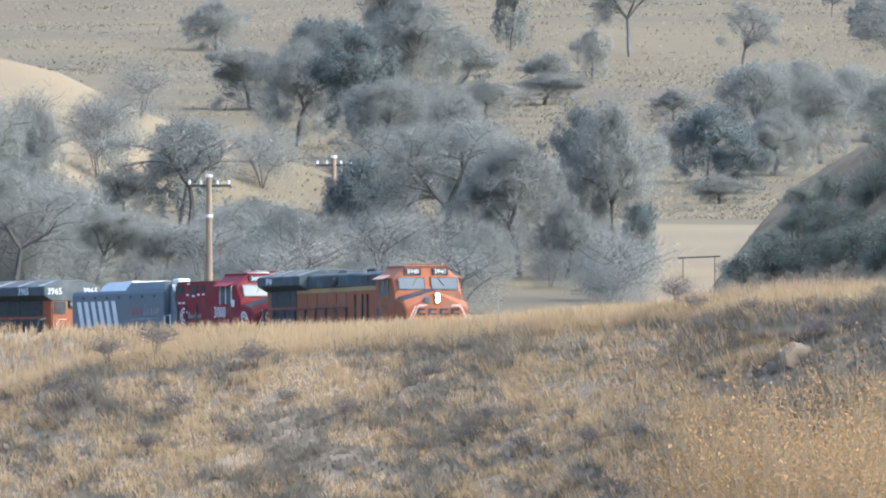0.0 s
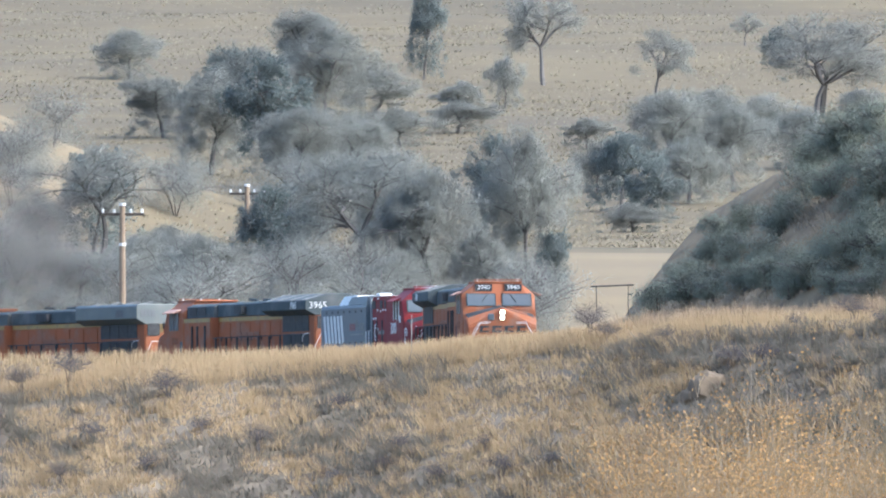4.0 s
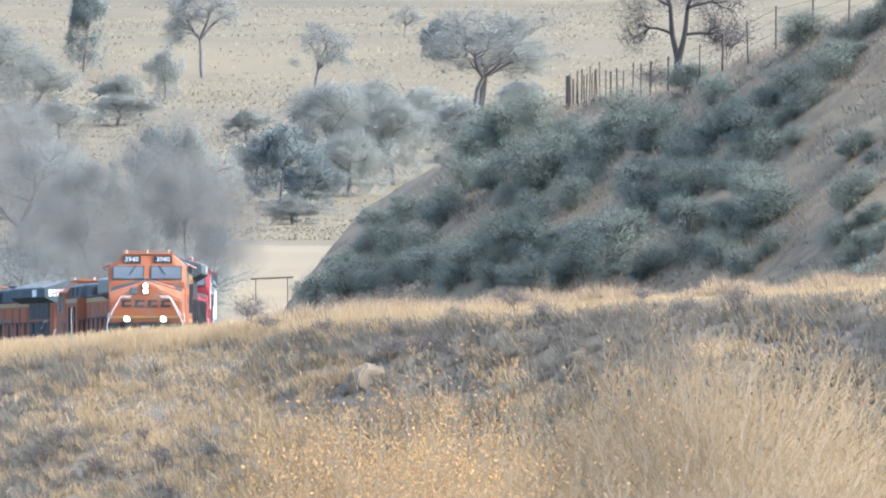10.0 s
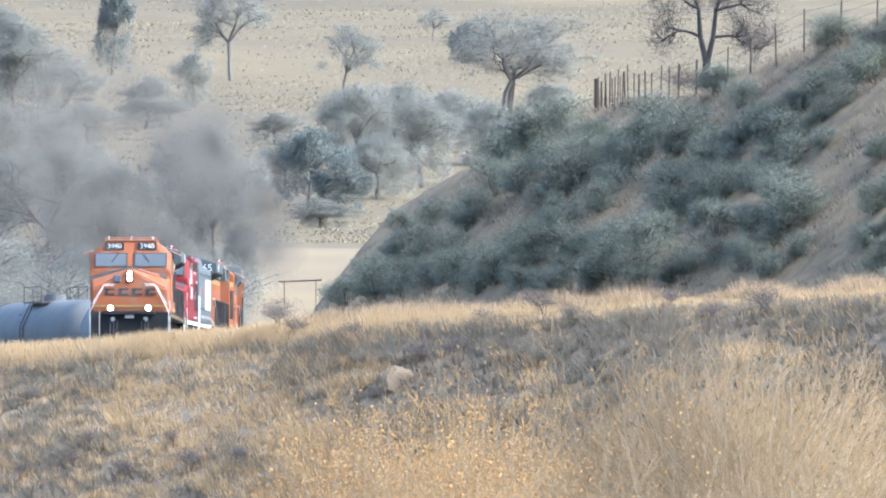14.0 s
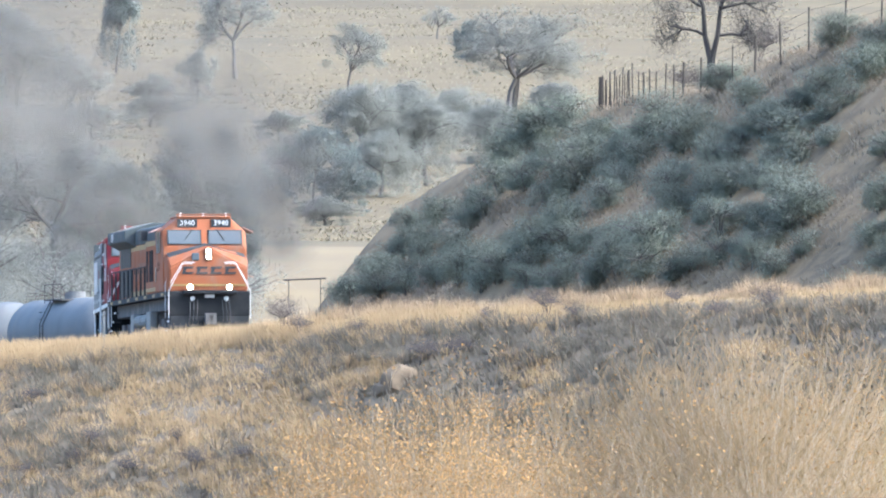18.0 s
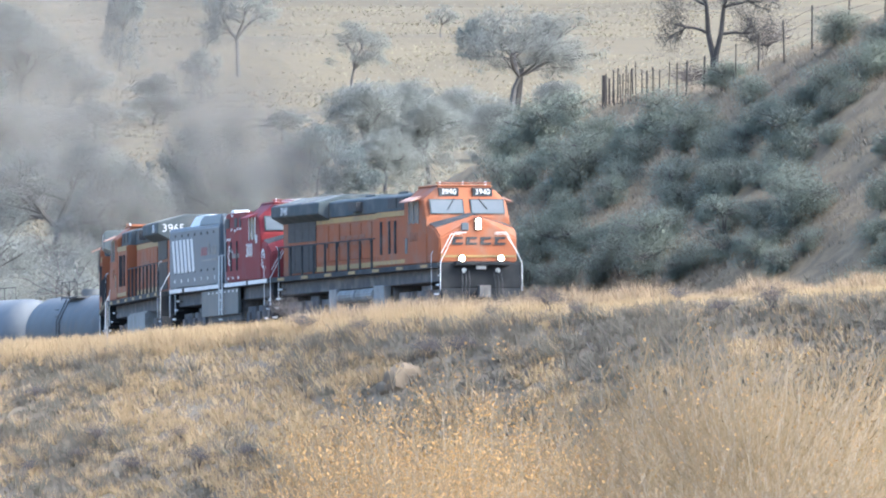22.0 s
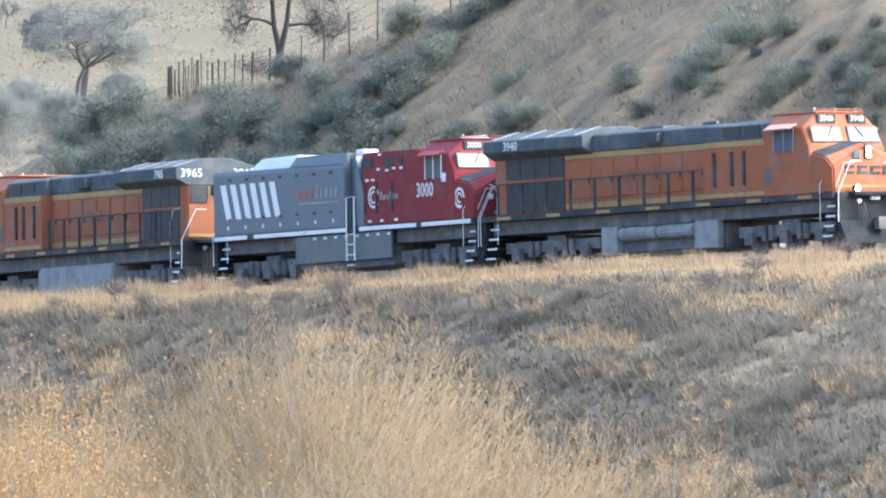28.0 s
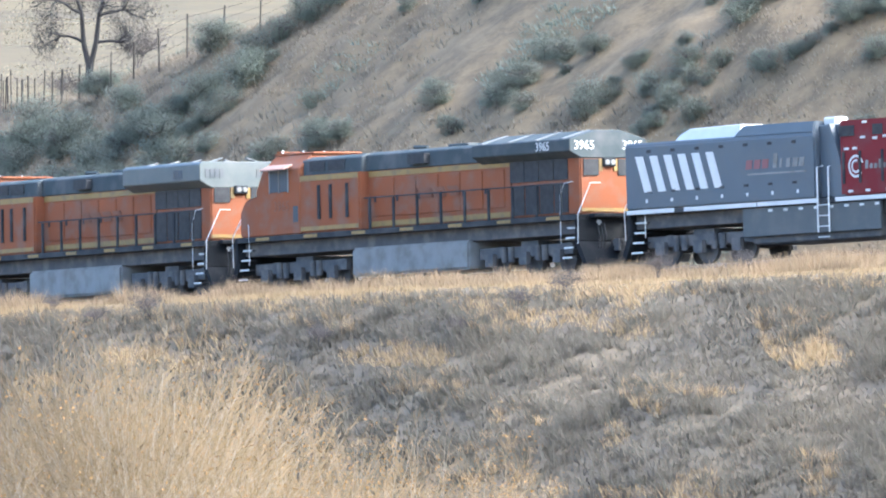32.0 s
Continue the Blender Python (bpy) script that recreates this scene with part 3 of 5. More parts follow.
def locomotive(number, tank_style, label, lamp_on=False, dash=False):
    e = new("diesel_locomotive")
    tagged(e, label, "locomotive", "locomotives of the train")
    # frame and walkway
    part("underframe", bevel(B(-10.1, 9.95, -1.2, 1.2, 1.25, 1.72), 0.03, 1), UNDER, e)
    part("walkway", B(-10.35, 9.95, -1.53, 1.53, 1.72, 1.9), BLACK, e, "dark walkway with yellow sill stripe")
    for s in (-1, 1):
        for k in range(13):
            if k % 2 == 0:
                part("sill_reflector", B(-9.4 + k * 1.45, -8.6 + k * 1.45, s * 1.535 - 0.01, s * 1.535 + 0.01, 1.75, 1.86), YELLOW, e, "yellow reflective sill mark")
    # hoods
    part("engine_hood", bevel(B(-6.0, 2.6, -1.12, 1.12, 1.9, 4.0), 0.05, 2), ORANGE, e)
    part("equipment_cabinet", bevel(B(2.55, 6.15, -1.5, 1.5, 1.9, 3.86), 0.05, 2), ORANGE, e)
    part("hood_roof", bevel(loft(bmesh.new(), [[(x, -1.16, 3.86), (x, 1.16, 3.86), (x, 1.14, 4.4), (x, 0.9, 4.5), (x, -0.9, 4.5), (x, -1.14, 4.4)] for x in (-4.8, 2.7)]), 0.03, 1), ROOF, e, "near-black hood roof")
    part("cabinet_roof", bevel(loft(bmesh.new(), [[(x, -1.36, 3.84), (x, 1.36, 3.84), (x, 1.33, 4.36), (x, 1.05, 4.48), (x, -1.05, 4.48), (x, -1.33, 4.36)] for x in (2.6, 6.2)]), 0.03, 1), ROOF, e, "near-black cabinet roof")
    for x0, x1 in ((-1.2, -0.2), (3.6, 4.6), (4.8, 5.7)):
        for s in (-1, 1):
            part("vent", B(x0, x1, s * 1.26 - 0.12, s * 1.26 + 0.12, 3.98, 4.32), GRILLE, e, "dark louvred vent")
    part("exhaust_stack", bevel(B(-2.4, -1.2, -0.4, 0.4, 4.4, 4.62), 0.03, 1), ROOF, e)
    part("horn", tube(bmesh.new(), [(0.6, 0, 4.45), (0.6, 0, 4.6), (1.1, 0.2, 4.62)], 0.07, 6), ROOF, e)
    for s in (-1, 1):
        for z0, z1, off, x0, x1 in ((3.66, 3.84, 1.13, -5.9, 2.5), (3.66, 3.84, 1.51, 2.6, 6.1), (1.98, 2.16, 1.13, -5.9, 2.5), (1.98, 2.12, 1.51, 2.6, 6.1)):
            part("yellow_stripe", B(x0, x1, s * off - 0.006, s * off + 0.006, z0, z1), YELLOW, e, "worn yellow stripe along the hood")
        part("black_band", B(-5.9, 2.5, s * 1.125 - 0.004, s * 1.125 + 0.004, 3.86, 3.98), BLACK, e)
        for x in (3.2, 4.2, 4.9):
            part("grab_iron", B(x, x + 0.12, s * 1.53 - 0.03, s * 1.53 + 0.03, 2.35, 3.5), BLACK, e, "dark vertical grab iron")
        for k in range(6):
            door = part("hood_door", bevel(B(-5.6 + k * 1.32, -4.4 + k * 1.32, s * 1.13 - 0.02, s * 1.13 + 0.02, 2.32, 3.6), 0.012, 1), ORANGE, e)
            part("door_latch", B(-4.55 + k * 1.32, -4.45 + k * 1.32, s * 1.16 - 0.012, s * 1.16 + 0.012, 2.8, 3.0), BLACK, door)
        side_logo(e, -1.5 if not dash else -2.0, 3.0, s, 1.155, FADED)
        lettering("cab_number", number, 0.36, on_side(7.2, 2.85, s, 1.545), FADED, e, "faded dark road number")
        part("cab_door_window", bevel(B(6.2, 6.5, s * 1.545 - 0.012, s * 1.545 + 0.012, 2.3, 2.85), 0.01, 1), GLASS, e)
    # radiator section with its flared top
    part("radiator_body", bevel(B(-10.05, -6.0, -1.12, 1.12, 1.9, 3.95), 0.05, 2), ORANGE, e)
    w = 1.56
    prof = [(-1.12, 3.78), (1.12, 3.78), (w, 4.02), (w, 4.42), (0.5, 4.72), (-0.5, 4.72), (-w, 4.42), (-w, 4.02)] if not dash else [(-1.12, 3.7), (1.12, 3.7), (w, 3.95), (w, 4.52), (1.45, 4.6), (-1.45, 4.6), (-w, 4.52), (-w, 3.95)]
    part("radiator_top", bevel(loft(bmesh.new(), [[(x, y, z) for y, z in prof] for x in (-10.1, -4.3)]), 0.03, 1), ROOF if not dash else GREYROOF, e, "flared dark radiator top")
    for k in range(4):
        x = -9.7 + k * 1.6
        for s in (-1, 1):
            bm = loft(bmesh.new(), [[(x, s * 0.45, 4.75), (x + 0.16, s * 0.45, 4.75), (x + 0.16, s * 1.5, 4.46), (x, s * 1.5, 4.46)], [(x, s * 0.45, 4.71), (x + 0.16, s * 0.45, 4.71), (x + 0.16, s * 1.5, 4.42), (x, s * 1.5, 4.42)]])
            part("roof_screen_bar", bm, TANKGREY, e, "pale bar across the radiator screen")
    for s in (-1, 1):
        for k in range(4):
            part("radiator_grille", B(-9.35 + k * 0.86, -8.53 + k * 0.86, s * 1.13 - 0.02, s * 1.13 + 0.02, 3.1, 3.8), GRILLE, e, "dark radiator intake grille")
        for k in range(4):
            part("louvre_door", B(-9.35 + k * 0.86, -8.55 + k * 0.86, s * 1.13 - 0.015, s * 1.13 + 0.015, 2.0, 3.0), GRILLE, e, "dark louvred door")
        lettering("rear_number", number, 0.3, on_side(-8.5, 4.2, s, w + 0.005), TANKDARK if dash else WHITE, e, "pale road number")
        lettering("end_number", number, 0.3, on_end(s * 0.98, 4.2, -10.115, -1), TANKDARK if dash else WHITE, e, "pale road number")
        part("end_grille", B(-10.1, -10.06, s * 0.7 - 0.3, s * 0.7 + 0.3, 3.2, 3.75), GRILLE, e, "dark end grille")
        part("marker_stripe", B(-10.09, -10.05, s * 0.3 - 0.07, s * 0.3 + 0.07, 3.35, 3.75), YELLOW, e)
    hl = part("rear_headlight", bevel(B(-10.2, -10.03, -0.24, 0.24, 3.5, 3.78), 0.02, 1), BLACK, e)
    for y in (-0.11, 0.11):
        part("headlamp", disc(bmesh.new(), (-10.215, y, 3.64), (1, 0, 0), 0.09, 0.03, 12), TANKGREY, hl, "unlit lamp lens")
    part("end_stripe", B(-10.085, -10.045, -1.1, 1.1, 2.0, 2.12), YELLOW, e, "worn yellow stripe on the end")
    cab(e, ORANGE, number, ORANGE, lamp_on, False)
    for k in range(4):
        y, bm = -0.98 + k * 0.52, bmesh.new()
        for zz in (2.52, 2.72):
            loft(bm, [[(x, y + 0.03 * (zz - 2.5), zz), (x, y + 0.4, zz), (x, y + 0.44, zz + 0.08), (x, y + 0.04, zz + 0.08)] for x in (9.9, 9.925)])
        loft(bm, [[(x, y, 2.52), (x, y + 0.12, 2.52), (x, y + 0.2, 2.8), (x, y + 0.08, 2.8)] for x in (9.9, 9.92)])
        part("nose_mark", bm, BLACK, e, "dark slanted lettering mark on the nose")
    part("nose_stripe", B(9.9, 9.93, -1.38, 1.38, 2.08, 2.16), YELLOW, e)
    part("nose_plate", B(10.2, 10.32, -0.17, 0.17, 1.66, 1.88), WHITE, e, "small white plate below the nose")
    # walkway railings
    for s in (-1, 1):
        for k in range(9):
            x = -9.4 + k * 1.42
            part("stanchion", B(x - 0.05, x + 0.05, s * 1.48 - 0.03, s * 1.48 + 0.03, 1.9, 2.92), BLACK, e, "black railing stanchion")
        handrail(e, [(-9.6, s * 1.48, 2.95), (2.3, s * 1.48, 2.95)], 0.024, BLACK)
    # tank and reservoirs
    if tank_style == "reservoirs":
        part("fuel_tank", bevel(B(-3.6, 3.2, -1.15, 1.15, 0.3, 1.3), 0.1, 2), UNDER, e)
        for s in (-1, 1):
            for x0, x1 in ((-3.5, -2.6), (1.9, 3.2)):
                part("tank_end_box", bevel(B(x0, x1, s * 1.28 - 0.14, s * 1.28 + 0.14, 0.35, 1.28), 0.03, 1), TANKGREY, e, "grey equipment box beside the tank")
            for x0, x1 in ((-2.5, -0.4), (-0.3, 1.8)):
                part("air_reservoir", bevel(disc(bmesh.new(), ((x0 + x1) / 2, s * 1.22, 1.0), (1, 0, 0), 0.24, x1 - x0, 14), 0.05, 2), TANKGREY, e, "grey cylindrical air reservoir")
    else:
        part("fuel_tank", bevel(B(-3.8, 3.2, -1.42, 1.42, 0.32, 1.3), 0.08, 2), TANKGREY, e, "pale grey slab-sided fuel tank")
    trucks(e, (-6.75, 6.75), (-2.0, 0.0, 2.0), 0.52)
    end_gear(e, 1, 10.2, True)
    end_gear(e, -1, 10.35, False)
    return e


def battery_locomotive():
    """The grey and red unit, shorter by its flush battery body."""
    e = new("battery_locomotive")
    tagged(e, "battery locomotive with grey body and red cab end", "locomotive", "locomotives of the train")
    k = -0.9           # the whole front moves back for the shorter frame
    part("underframe", bevel(B(-9.3, 9.2, -1.2, 1.2, 1.25, 1.72), 0.03, 1), UNDER, e)
    sill = part("side_sill", B(-9.35, 9.1, -1.53, 1.53, 1.72, 1.88), BLACK, e)
    for s in (-1, 1):
        for x0, x1 in ((-9.25, -6.9), (-6.4, -2.8), (-2.75, 0.2), (1.1, 5.1), (5.5, 8.9)):
            part("sill_band", B(x0, x1, s * 1.54 - 0.012, s * 1.54 + 0.012, 1.74, 1.88), WHITE, sill, "white reflective sill band")
    body = [(-1.53, 1.9), (1.53, 1.9), (1.53, 4.0), (1.46, 4.1), (-1.46, 4.1), (-1.53, 4.0)]
    part("battery_body", bevel(loft(bmesh.new(), [[(x, y, z) for y, z in body] for x in (-9.3, 0.1)]), 0.04, 2), GREY, e, "slab-sided grey battery body")
    part("recess_body", bevel(B(0.0, 1.4, -1.25, 1.25, 1.9, 4.3), 0.04, 1), GREY, e)
    for s in (-1, 1):
        bm = loft(bmesh.new(), [[(0.95, s * y, 1.9), (1.55, s * y, 1.9), (1.3, s * y, 3.2), (0.85, s * y, 4.3), (0.75, s * y, 4.3)] for y in (1.2, 1.5)])
        part("slanted_panel", bm, GREY, e)
        bm = bmesh.new()
        for x in (0.25, 0.8):
            tube(bm, [(x, s * 1.57, 0.75), (x, s * 1.57, 2.9), (x, s * 1.3, 2.95)], 0.03, 6)
        for z in (0.6, 0.95, 1.3, 1.65):
            tube(bm, [(0.25, s * 1.57, z), (0.8, s * 1.57, z)], 0.022, 5)
        part("ladder", bm, WHITE, e, "white side ladder in the recess")
        for j in range(6):
            bm = skew_bar(bmesh.new(), -8.35 + j * 0.7, 2.45, 0.38, 1.2, -0.42, s, 1.535)
            part("white_stripe", bm, WHITE, e, "slanted white stripe on the grey body")
        bm = bmesh.new()
        for j, w in enumerate((0.2, 0.12, 0.2, 0.26, 0.24)):
            skew_bar(bm, -1.95 + j * 0.32, 2.98, w, 0.3 if j else 0.48, 0.06, s, 1.535)
        part("pale_mark", bm, TANKGREY, e, "pale lettering mark on the body")
        bm = bmesh.new()
        for j in range(3):
            skew_bar(bm, -3.3 + j * 0.4, 2.98, 0.3, 0.3, 0.06, s, 1.535)
        part("red_mark", bm, FADEDRED, e, "faint red lettering mark on the body")
        part("fine_print", skew_bar(bmesh.new(), -3.2, 2.78, 2.9, 0.06, 0, s, 1.535), TANKGREY, e)
        for j in range(7):
            part("reflector", B(-8.3 + j * 1.25, -8.2 + j * 1.25, s * 1.537 - 0.008, s * 1.537 + 0.008, 2.1, 2.22), WHITE, e, "small white reflector")
            part("latch", B(-8.2 + j * 1.2, -8.0 + j * 1.2, s * 1.537 - 0.01, s * 1.537 + 0.01, 3.75, 3.85), GRILLE, e, "small dark latch")
            part("latch", B(-8.2 + j * 1.2, -8.0 + j * 1.2, s * 1.537 - 0.01, s * 1.537 + 0.01, 2.42, 2.5), GRILLE, e, "small dark latch")
        part("skirt", bevel(B(-3.6, 3.2, s * 1.4 - 0.06, s * 1.4 + 0.06, 0.75, 1.7), 0.02, 1), GREYDARK, e, "dark grey lower skirt panel")
        for j in range(8):
            part("skirt_reflector", B(-2.3 + j * 0.75, -2.1 + j * 0.75, s * 1.47 - 0.008, s * 1.47 + 0.008, 1.55, 1.63), WHITE, e, "small white reflector")
        # red half
        lettering("road_number", "3000", 0.5, on_side(6.35 + k + 0.3, 2.95, s, 1.548), WHITE, e, "large white road number", wide=0.85)
        bm = bmesh.new()
        for a0, a1, r0, r1 in ((0.3, 5.6, 0.3, 0.38), (1.2, 6.6, 0.16, 0.23)):
            n = 14
            pts = [(a0 + (a1 - a0) * i / n) for i in range(n + 1)]
            vin = [bm.verts.new((2.15 + r0 * math.cos(a), s * 1.545, 2.85 + r0 * math.sin(a))) for a in pts]
            vout = [bm.verts.new((2.15 + r1 * math.cos(a), s * 1.545, 2.85 + r1 * math.sin(a))) for a in pts]
            for i in range(n):
                bm.faces.new((vin[i], vin[i + 1], vout[i + 1], vout[i]))
        part("round_mark", bm, WHITE, e, "white ring-shaped mark")
        bm = bmesh.new()
        for r0, r1 in ((0.26, 0.36), (0.12, 0.19)):
            loop = [2 * math.pi * i / 18 for i in range(16)]
            vin = [bm.verts.new((9.0 + k + r0 * math.cos(q), s * 1.512, 2.62 + r0 * math.sin(q))) for q in loop]
            vout = [bm.verts.new((9.0 + k + r1 * math.cos(q), s * 1.512, 2.62 + r1 * math.sin(q))) for q in loop]
            for i in range(15):
                bm.faces.new((vin[i], vin[i + 1], vout[i + 1], vout[i]))
        part("nose_ring", bm, WHITE, e, "white ring-shaped mark on the nose")
        bm = bmesh.new()
        for j in range(6):
            skew_bar(bm, 2.6 + j * 0.22, 2.75, 0.14, 0.16 if j not in (0, 3) else 0.28, 0.02, s, 1.54)
        part("name_mark", bm, TANKGREY, e, "pale lettering mark on the red side")
        for x in (1.5, 2.3, 3.4):
            part("grab_iron", B(x, x + 0.1, s * 1.55 - 0.02, s * 1.55 + 0.02, 2.3, 3.35), BLACK, e, "dark vertical grab iron")
        for x, z in ((1.75, 2.0), (2.6, 2.0), (3.6, 2.0), (2.0, 3.4), (1.6, 3.4), (2.4, 3.75), (3.0, 3.7), (3.5, 3.75), (4.0, 3.75), (2.5, 4.25)):
            part("reflector", B(x, x + 0.22, s * 1.545 - 0.008, s * 1.545 + 0.008, z, z + 0.08), WHITE, e, "small white reflector")
        for x0, x1 in ((1.35, 2.1), (3.0, 3.5), (3.9, 4.2)):
            part("vent", B(x0, x1, s * 1.545 - 0.01, s * 1.545 + 0.01, 3.85, 4.2), GRILLE, e, "dark vent opening")
        for z, h in ((2.05, 0.22), (2.4, 0.16), (2.7, 0.05), (2.8, 0.05)):
            part("decal", B(7.0, 7.3, s * 1.53 - 0.006, s * 1.53 + 0.006, z, z + h), WHITE, e, "small white decal")
        part("decal", B(6.95, 7.23, s * 1.55 - 0.006, s * 1.55 + 0.006, 3.2, 3.5), WHITE, e, "small white decal")
    part("red_body", bevel(B(1.35, 5.3, -1.53, 1.53, 1.9, 4.38), 0.05, 2), RED, e, "red painted equipment body")
    part("roof_box", bevel(loft(bmesh.new(), [[(-7.2, -1.2, 4.08), (-7.2, 1.2, 4.08), (-7.0, 1.1, 4.3), (-7.0, -1.1, 4.3)], [(-6.6, -1.2, 4.08), (-6.6, 1.2, 4.08), (-6.5, 1.1, 4.48), (-6.5, -1.1, 4.48)],
                                             [(-3.95, -1.2, 4.08), (-3.95, 1.2, 4.08), (-3.95, 1.1, 4.52), (-3.95, -1.1, 4.52)]]), 0.02, 1), WHITE, e, "white roof cooling unit")
    bm = loft(bmesh.new(), [[(-3.9, -1.5, 4.05), (-3.9, 1.5, 4.05), (-3.9, 1.48, 4.14), (-3.9, -1.48, 4.14)], [(-3.5, -1.5, 4.05), (-3.5, 1.5, 4.05), (-3.5, 1.42, 4.44), (-3.5, -1.42, 4.44)], [(0.05, -1.5, 4.05), (0.05, 1.5, 4.05), (0.05, 1.42, 4.44), (0.05, -1.42, 4.44)]])
    part("roof_hump", bevel(bm, 0.05, 2), GREY, e)
    part("roof_horn", bevel(B(0.1, 0.7, -1.1, -0.5, 4.28, 4.55), 0.05, 1), WHITE, e, "white roof-mounted fitting")
    front_ = new("front_end")
    cab(front_, RED, "3000", RED, False, True)
    for ch in list(front_.children_recursive):
        if ch.parent == front_:
            ch.data.transform(Matrix.Translation((k, 0, 0)))
            ch.parent = e
        else:
            ch.data.transform(Matrix.Translation((k, 0, 0)))
    bpy.data.objects.remove(front_)
    bm = bmesh.new()
    for j in range(5):
        loft(bm, [[(x, -0.9 + j * 0.32, 2.55), (x, -0.72 + j * 0.32, 2.55), (x, -0.7 + j * 0.32, 2.72), (x, -0.87 + j * 0.32, 2.72)] for x in (9.88 + k, 9.93 + k)])
    part("nose_mark", bm, WHITE, e, "white lettering mark on the nose")
    part("roof_light", bevel(disc(bmesh.new(), (7.4 + k, 0, 4.72), (0, 0, 1), 0.5, 0.12, 14), 0.03, 1), WHITE, e, "white domed roof fitting")
    trucks(e, (-6.1, 5.9), (-1.9, 0.0, 1.9), 0.52)
    part("battery_tray", bevel(B(-3.3, 3.0, -1.3, 1.3, 0.5, 1.3), 0.05, 1), UNDER, e)
    end_gear(e, 1, 10.2 + k, True)
    end_gear(e, -1, 9.35, False)
    return e


def tank_car(paint, label):
    e = new("tank_car")
    tagged(e, label, "tank car", "tank cars of the train")
    prof = [(-7.9, 0.05), (-7.82, 0.6), (-7.6, 1.05), (-7.2, 1.38), (-6.8, 1.5), (6.8, 1.5), (7.2, 1.38), (7.6, 1.05), (7.82, 0.6), (7.9, 0.05)]
    n = 28
    shell = part("tank_shell", loft(bmesh.new(), [[(x, r * math.cos(2 * math.pi * i / n), 2.62 + r * math.sin(2 * math.pi * i / n)) for i in range(n)] for x, r in prof]), paint, e)
    for p in shell.data.polygons:
        p.use_smooth = True
    for x in (-6.6, -2.2, 2.2, 6.6):
        part("weld_band", loft(bmesh.new(), [[(x + a, 1.51 * math.cos(2 * math.pi * i / n), 2.62 + 1.51 * math.sin(2 * math.pi * i / n)) for i in range(n)] for a in (-0.03, 0.03)], False), paint, shell)
    part("manway", bevel(disc(bmesh.new(), (0, 0, 4.22), (0, 0, 1), 0.45, 0.35, 16), 0.04, 2), paint, e)
    part("valve_housing", bevel(disc(bmesh.new(), (-1.1, 0, 4.2), (0, 0, 1), 0.25, 0.3, 12), 0.03, 1), UNDER, e)
    part("platform", B(-1.6, 1.6, -1.05, 1.05, 4.0, 4.06), UNDER, e, "dark grating platform round the manway")
    for s in (-1, 1):
        for x in (-1.55, 0, 1.55):
            part("platform_post", tube(bmesh.new(), [(x, s * 1.02, 3.9), (x, s * 1.02, 4.7)], 0.015, 5), BLACK, e)
        part("platform_rail", tube(bmesh.new(), [(-1.55, s * 1.02, 4.7), (1.55, s * 1.02, 4.7)], 0.018, 5), BLACK, e, "dark safety rail on the platform")
        bm = bmesh.new()
        for x in (-0.3, 0.3):
            tube(bm, [(x, s * 1.05, 4.0), (x, s * 1.54, 3.0), (x, s * 1.56, 1.0)], 0.025, 5)
        for j in range(9):
            z = 1.1 + j * 0.3
            tube(bm, [(-0.3, s * 1.57, z), (0.3, s * 1.57, z)], 0.018, 4)
        part("ladder", bm, BLACK, e)
        handrail(e, [(-8.3, s * 1.5, 1.9), (8.3, s * 1.5, 1.9)], 0.022, BLACK)
    for d in (-1, 1):
        part("stub_sill", bevel(B(min(d * 5.6, d * 8.6), max(d * 5.6, d * 8.6), -0.25, 0.25, 0.8, 1.25), 0.03, 1), UNDER, e)
        part("saddle", bevel(B(d * 6.2 - 0.5, d * 6.2 + 0.5, -1.2, 1.2, 0.95, 1.6), 0.05, 1), UNDER, e)
        part("end_deck", B(min(d * 7.6, d * 8.5), max(d * 7.6, d * 8.5), -1.45, 1.45, 1.2, 1.26), UNDER, e)
        coupler(e, d * 9.0, d)
    trucks(e, (-6.4, 6.4), (-0.88, 0.88), 0.46)
    return e


GREYROOF = mat("loco_grey_green_roof", (0.075, 0.09, 0.09), (0.10, 0.11, 0.105), 1.2, 0.5, dirt_tint=(0.13, 0.13, 0.12))
GREYDARK = mat("loco_dark_grey_paint", (0.06, 0.07, 0.075), (0.08, 0.085, 0.085), 0.9, 0.5, dirt_tint=(0.11, 0.105, 0.10))
CARS.append((locomotive("3940", "reservoirs", "orange and black diesel locomotive with lit headlights", True), 21.3, False, 0.0))
CARS.append((battery_locomotive(), 20.2, False, 0.9))
CARS.append((locomotive("3965", "slab", "orange diesel locomotive with black roof, running backwards"), 22.3, True, 0.0))
CARS.append((locomotive("", "slab", "faded orange diesel locomotive with grey-green radiator box", dash=True), 22.3, True, 0.0))
CARS.append((locomotive("", "slab", "dull orange diesel locomotive at the tank cars"), 22.3, True, 0.0))
first = tank_car(TANKDARK, "blue-grey tank car with top platform")
pale = tank_car(TANKCAR, "pale grey tank car with dirty streaks")
CARS.append((pale, 18.1, False, 0.0))
CARS.append((first, 18.1, False, 0.0))
for k in range(7):
    CARS.append((copy_thing(pale if k % 3 else first, Matrix()), 18.1, False, 0.0))

# ---- plants ----
rng = np.random.RandomState(7)


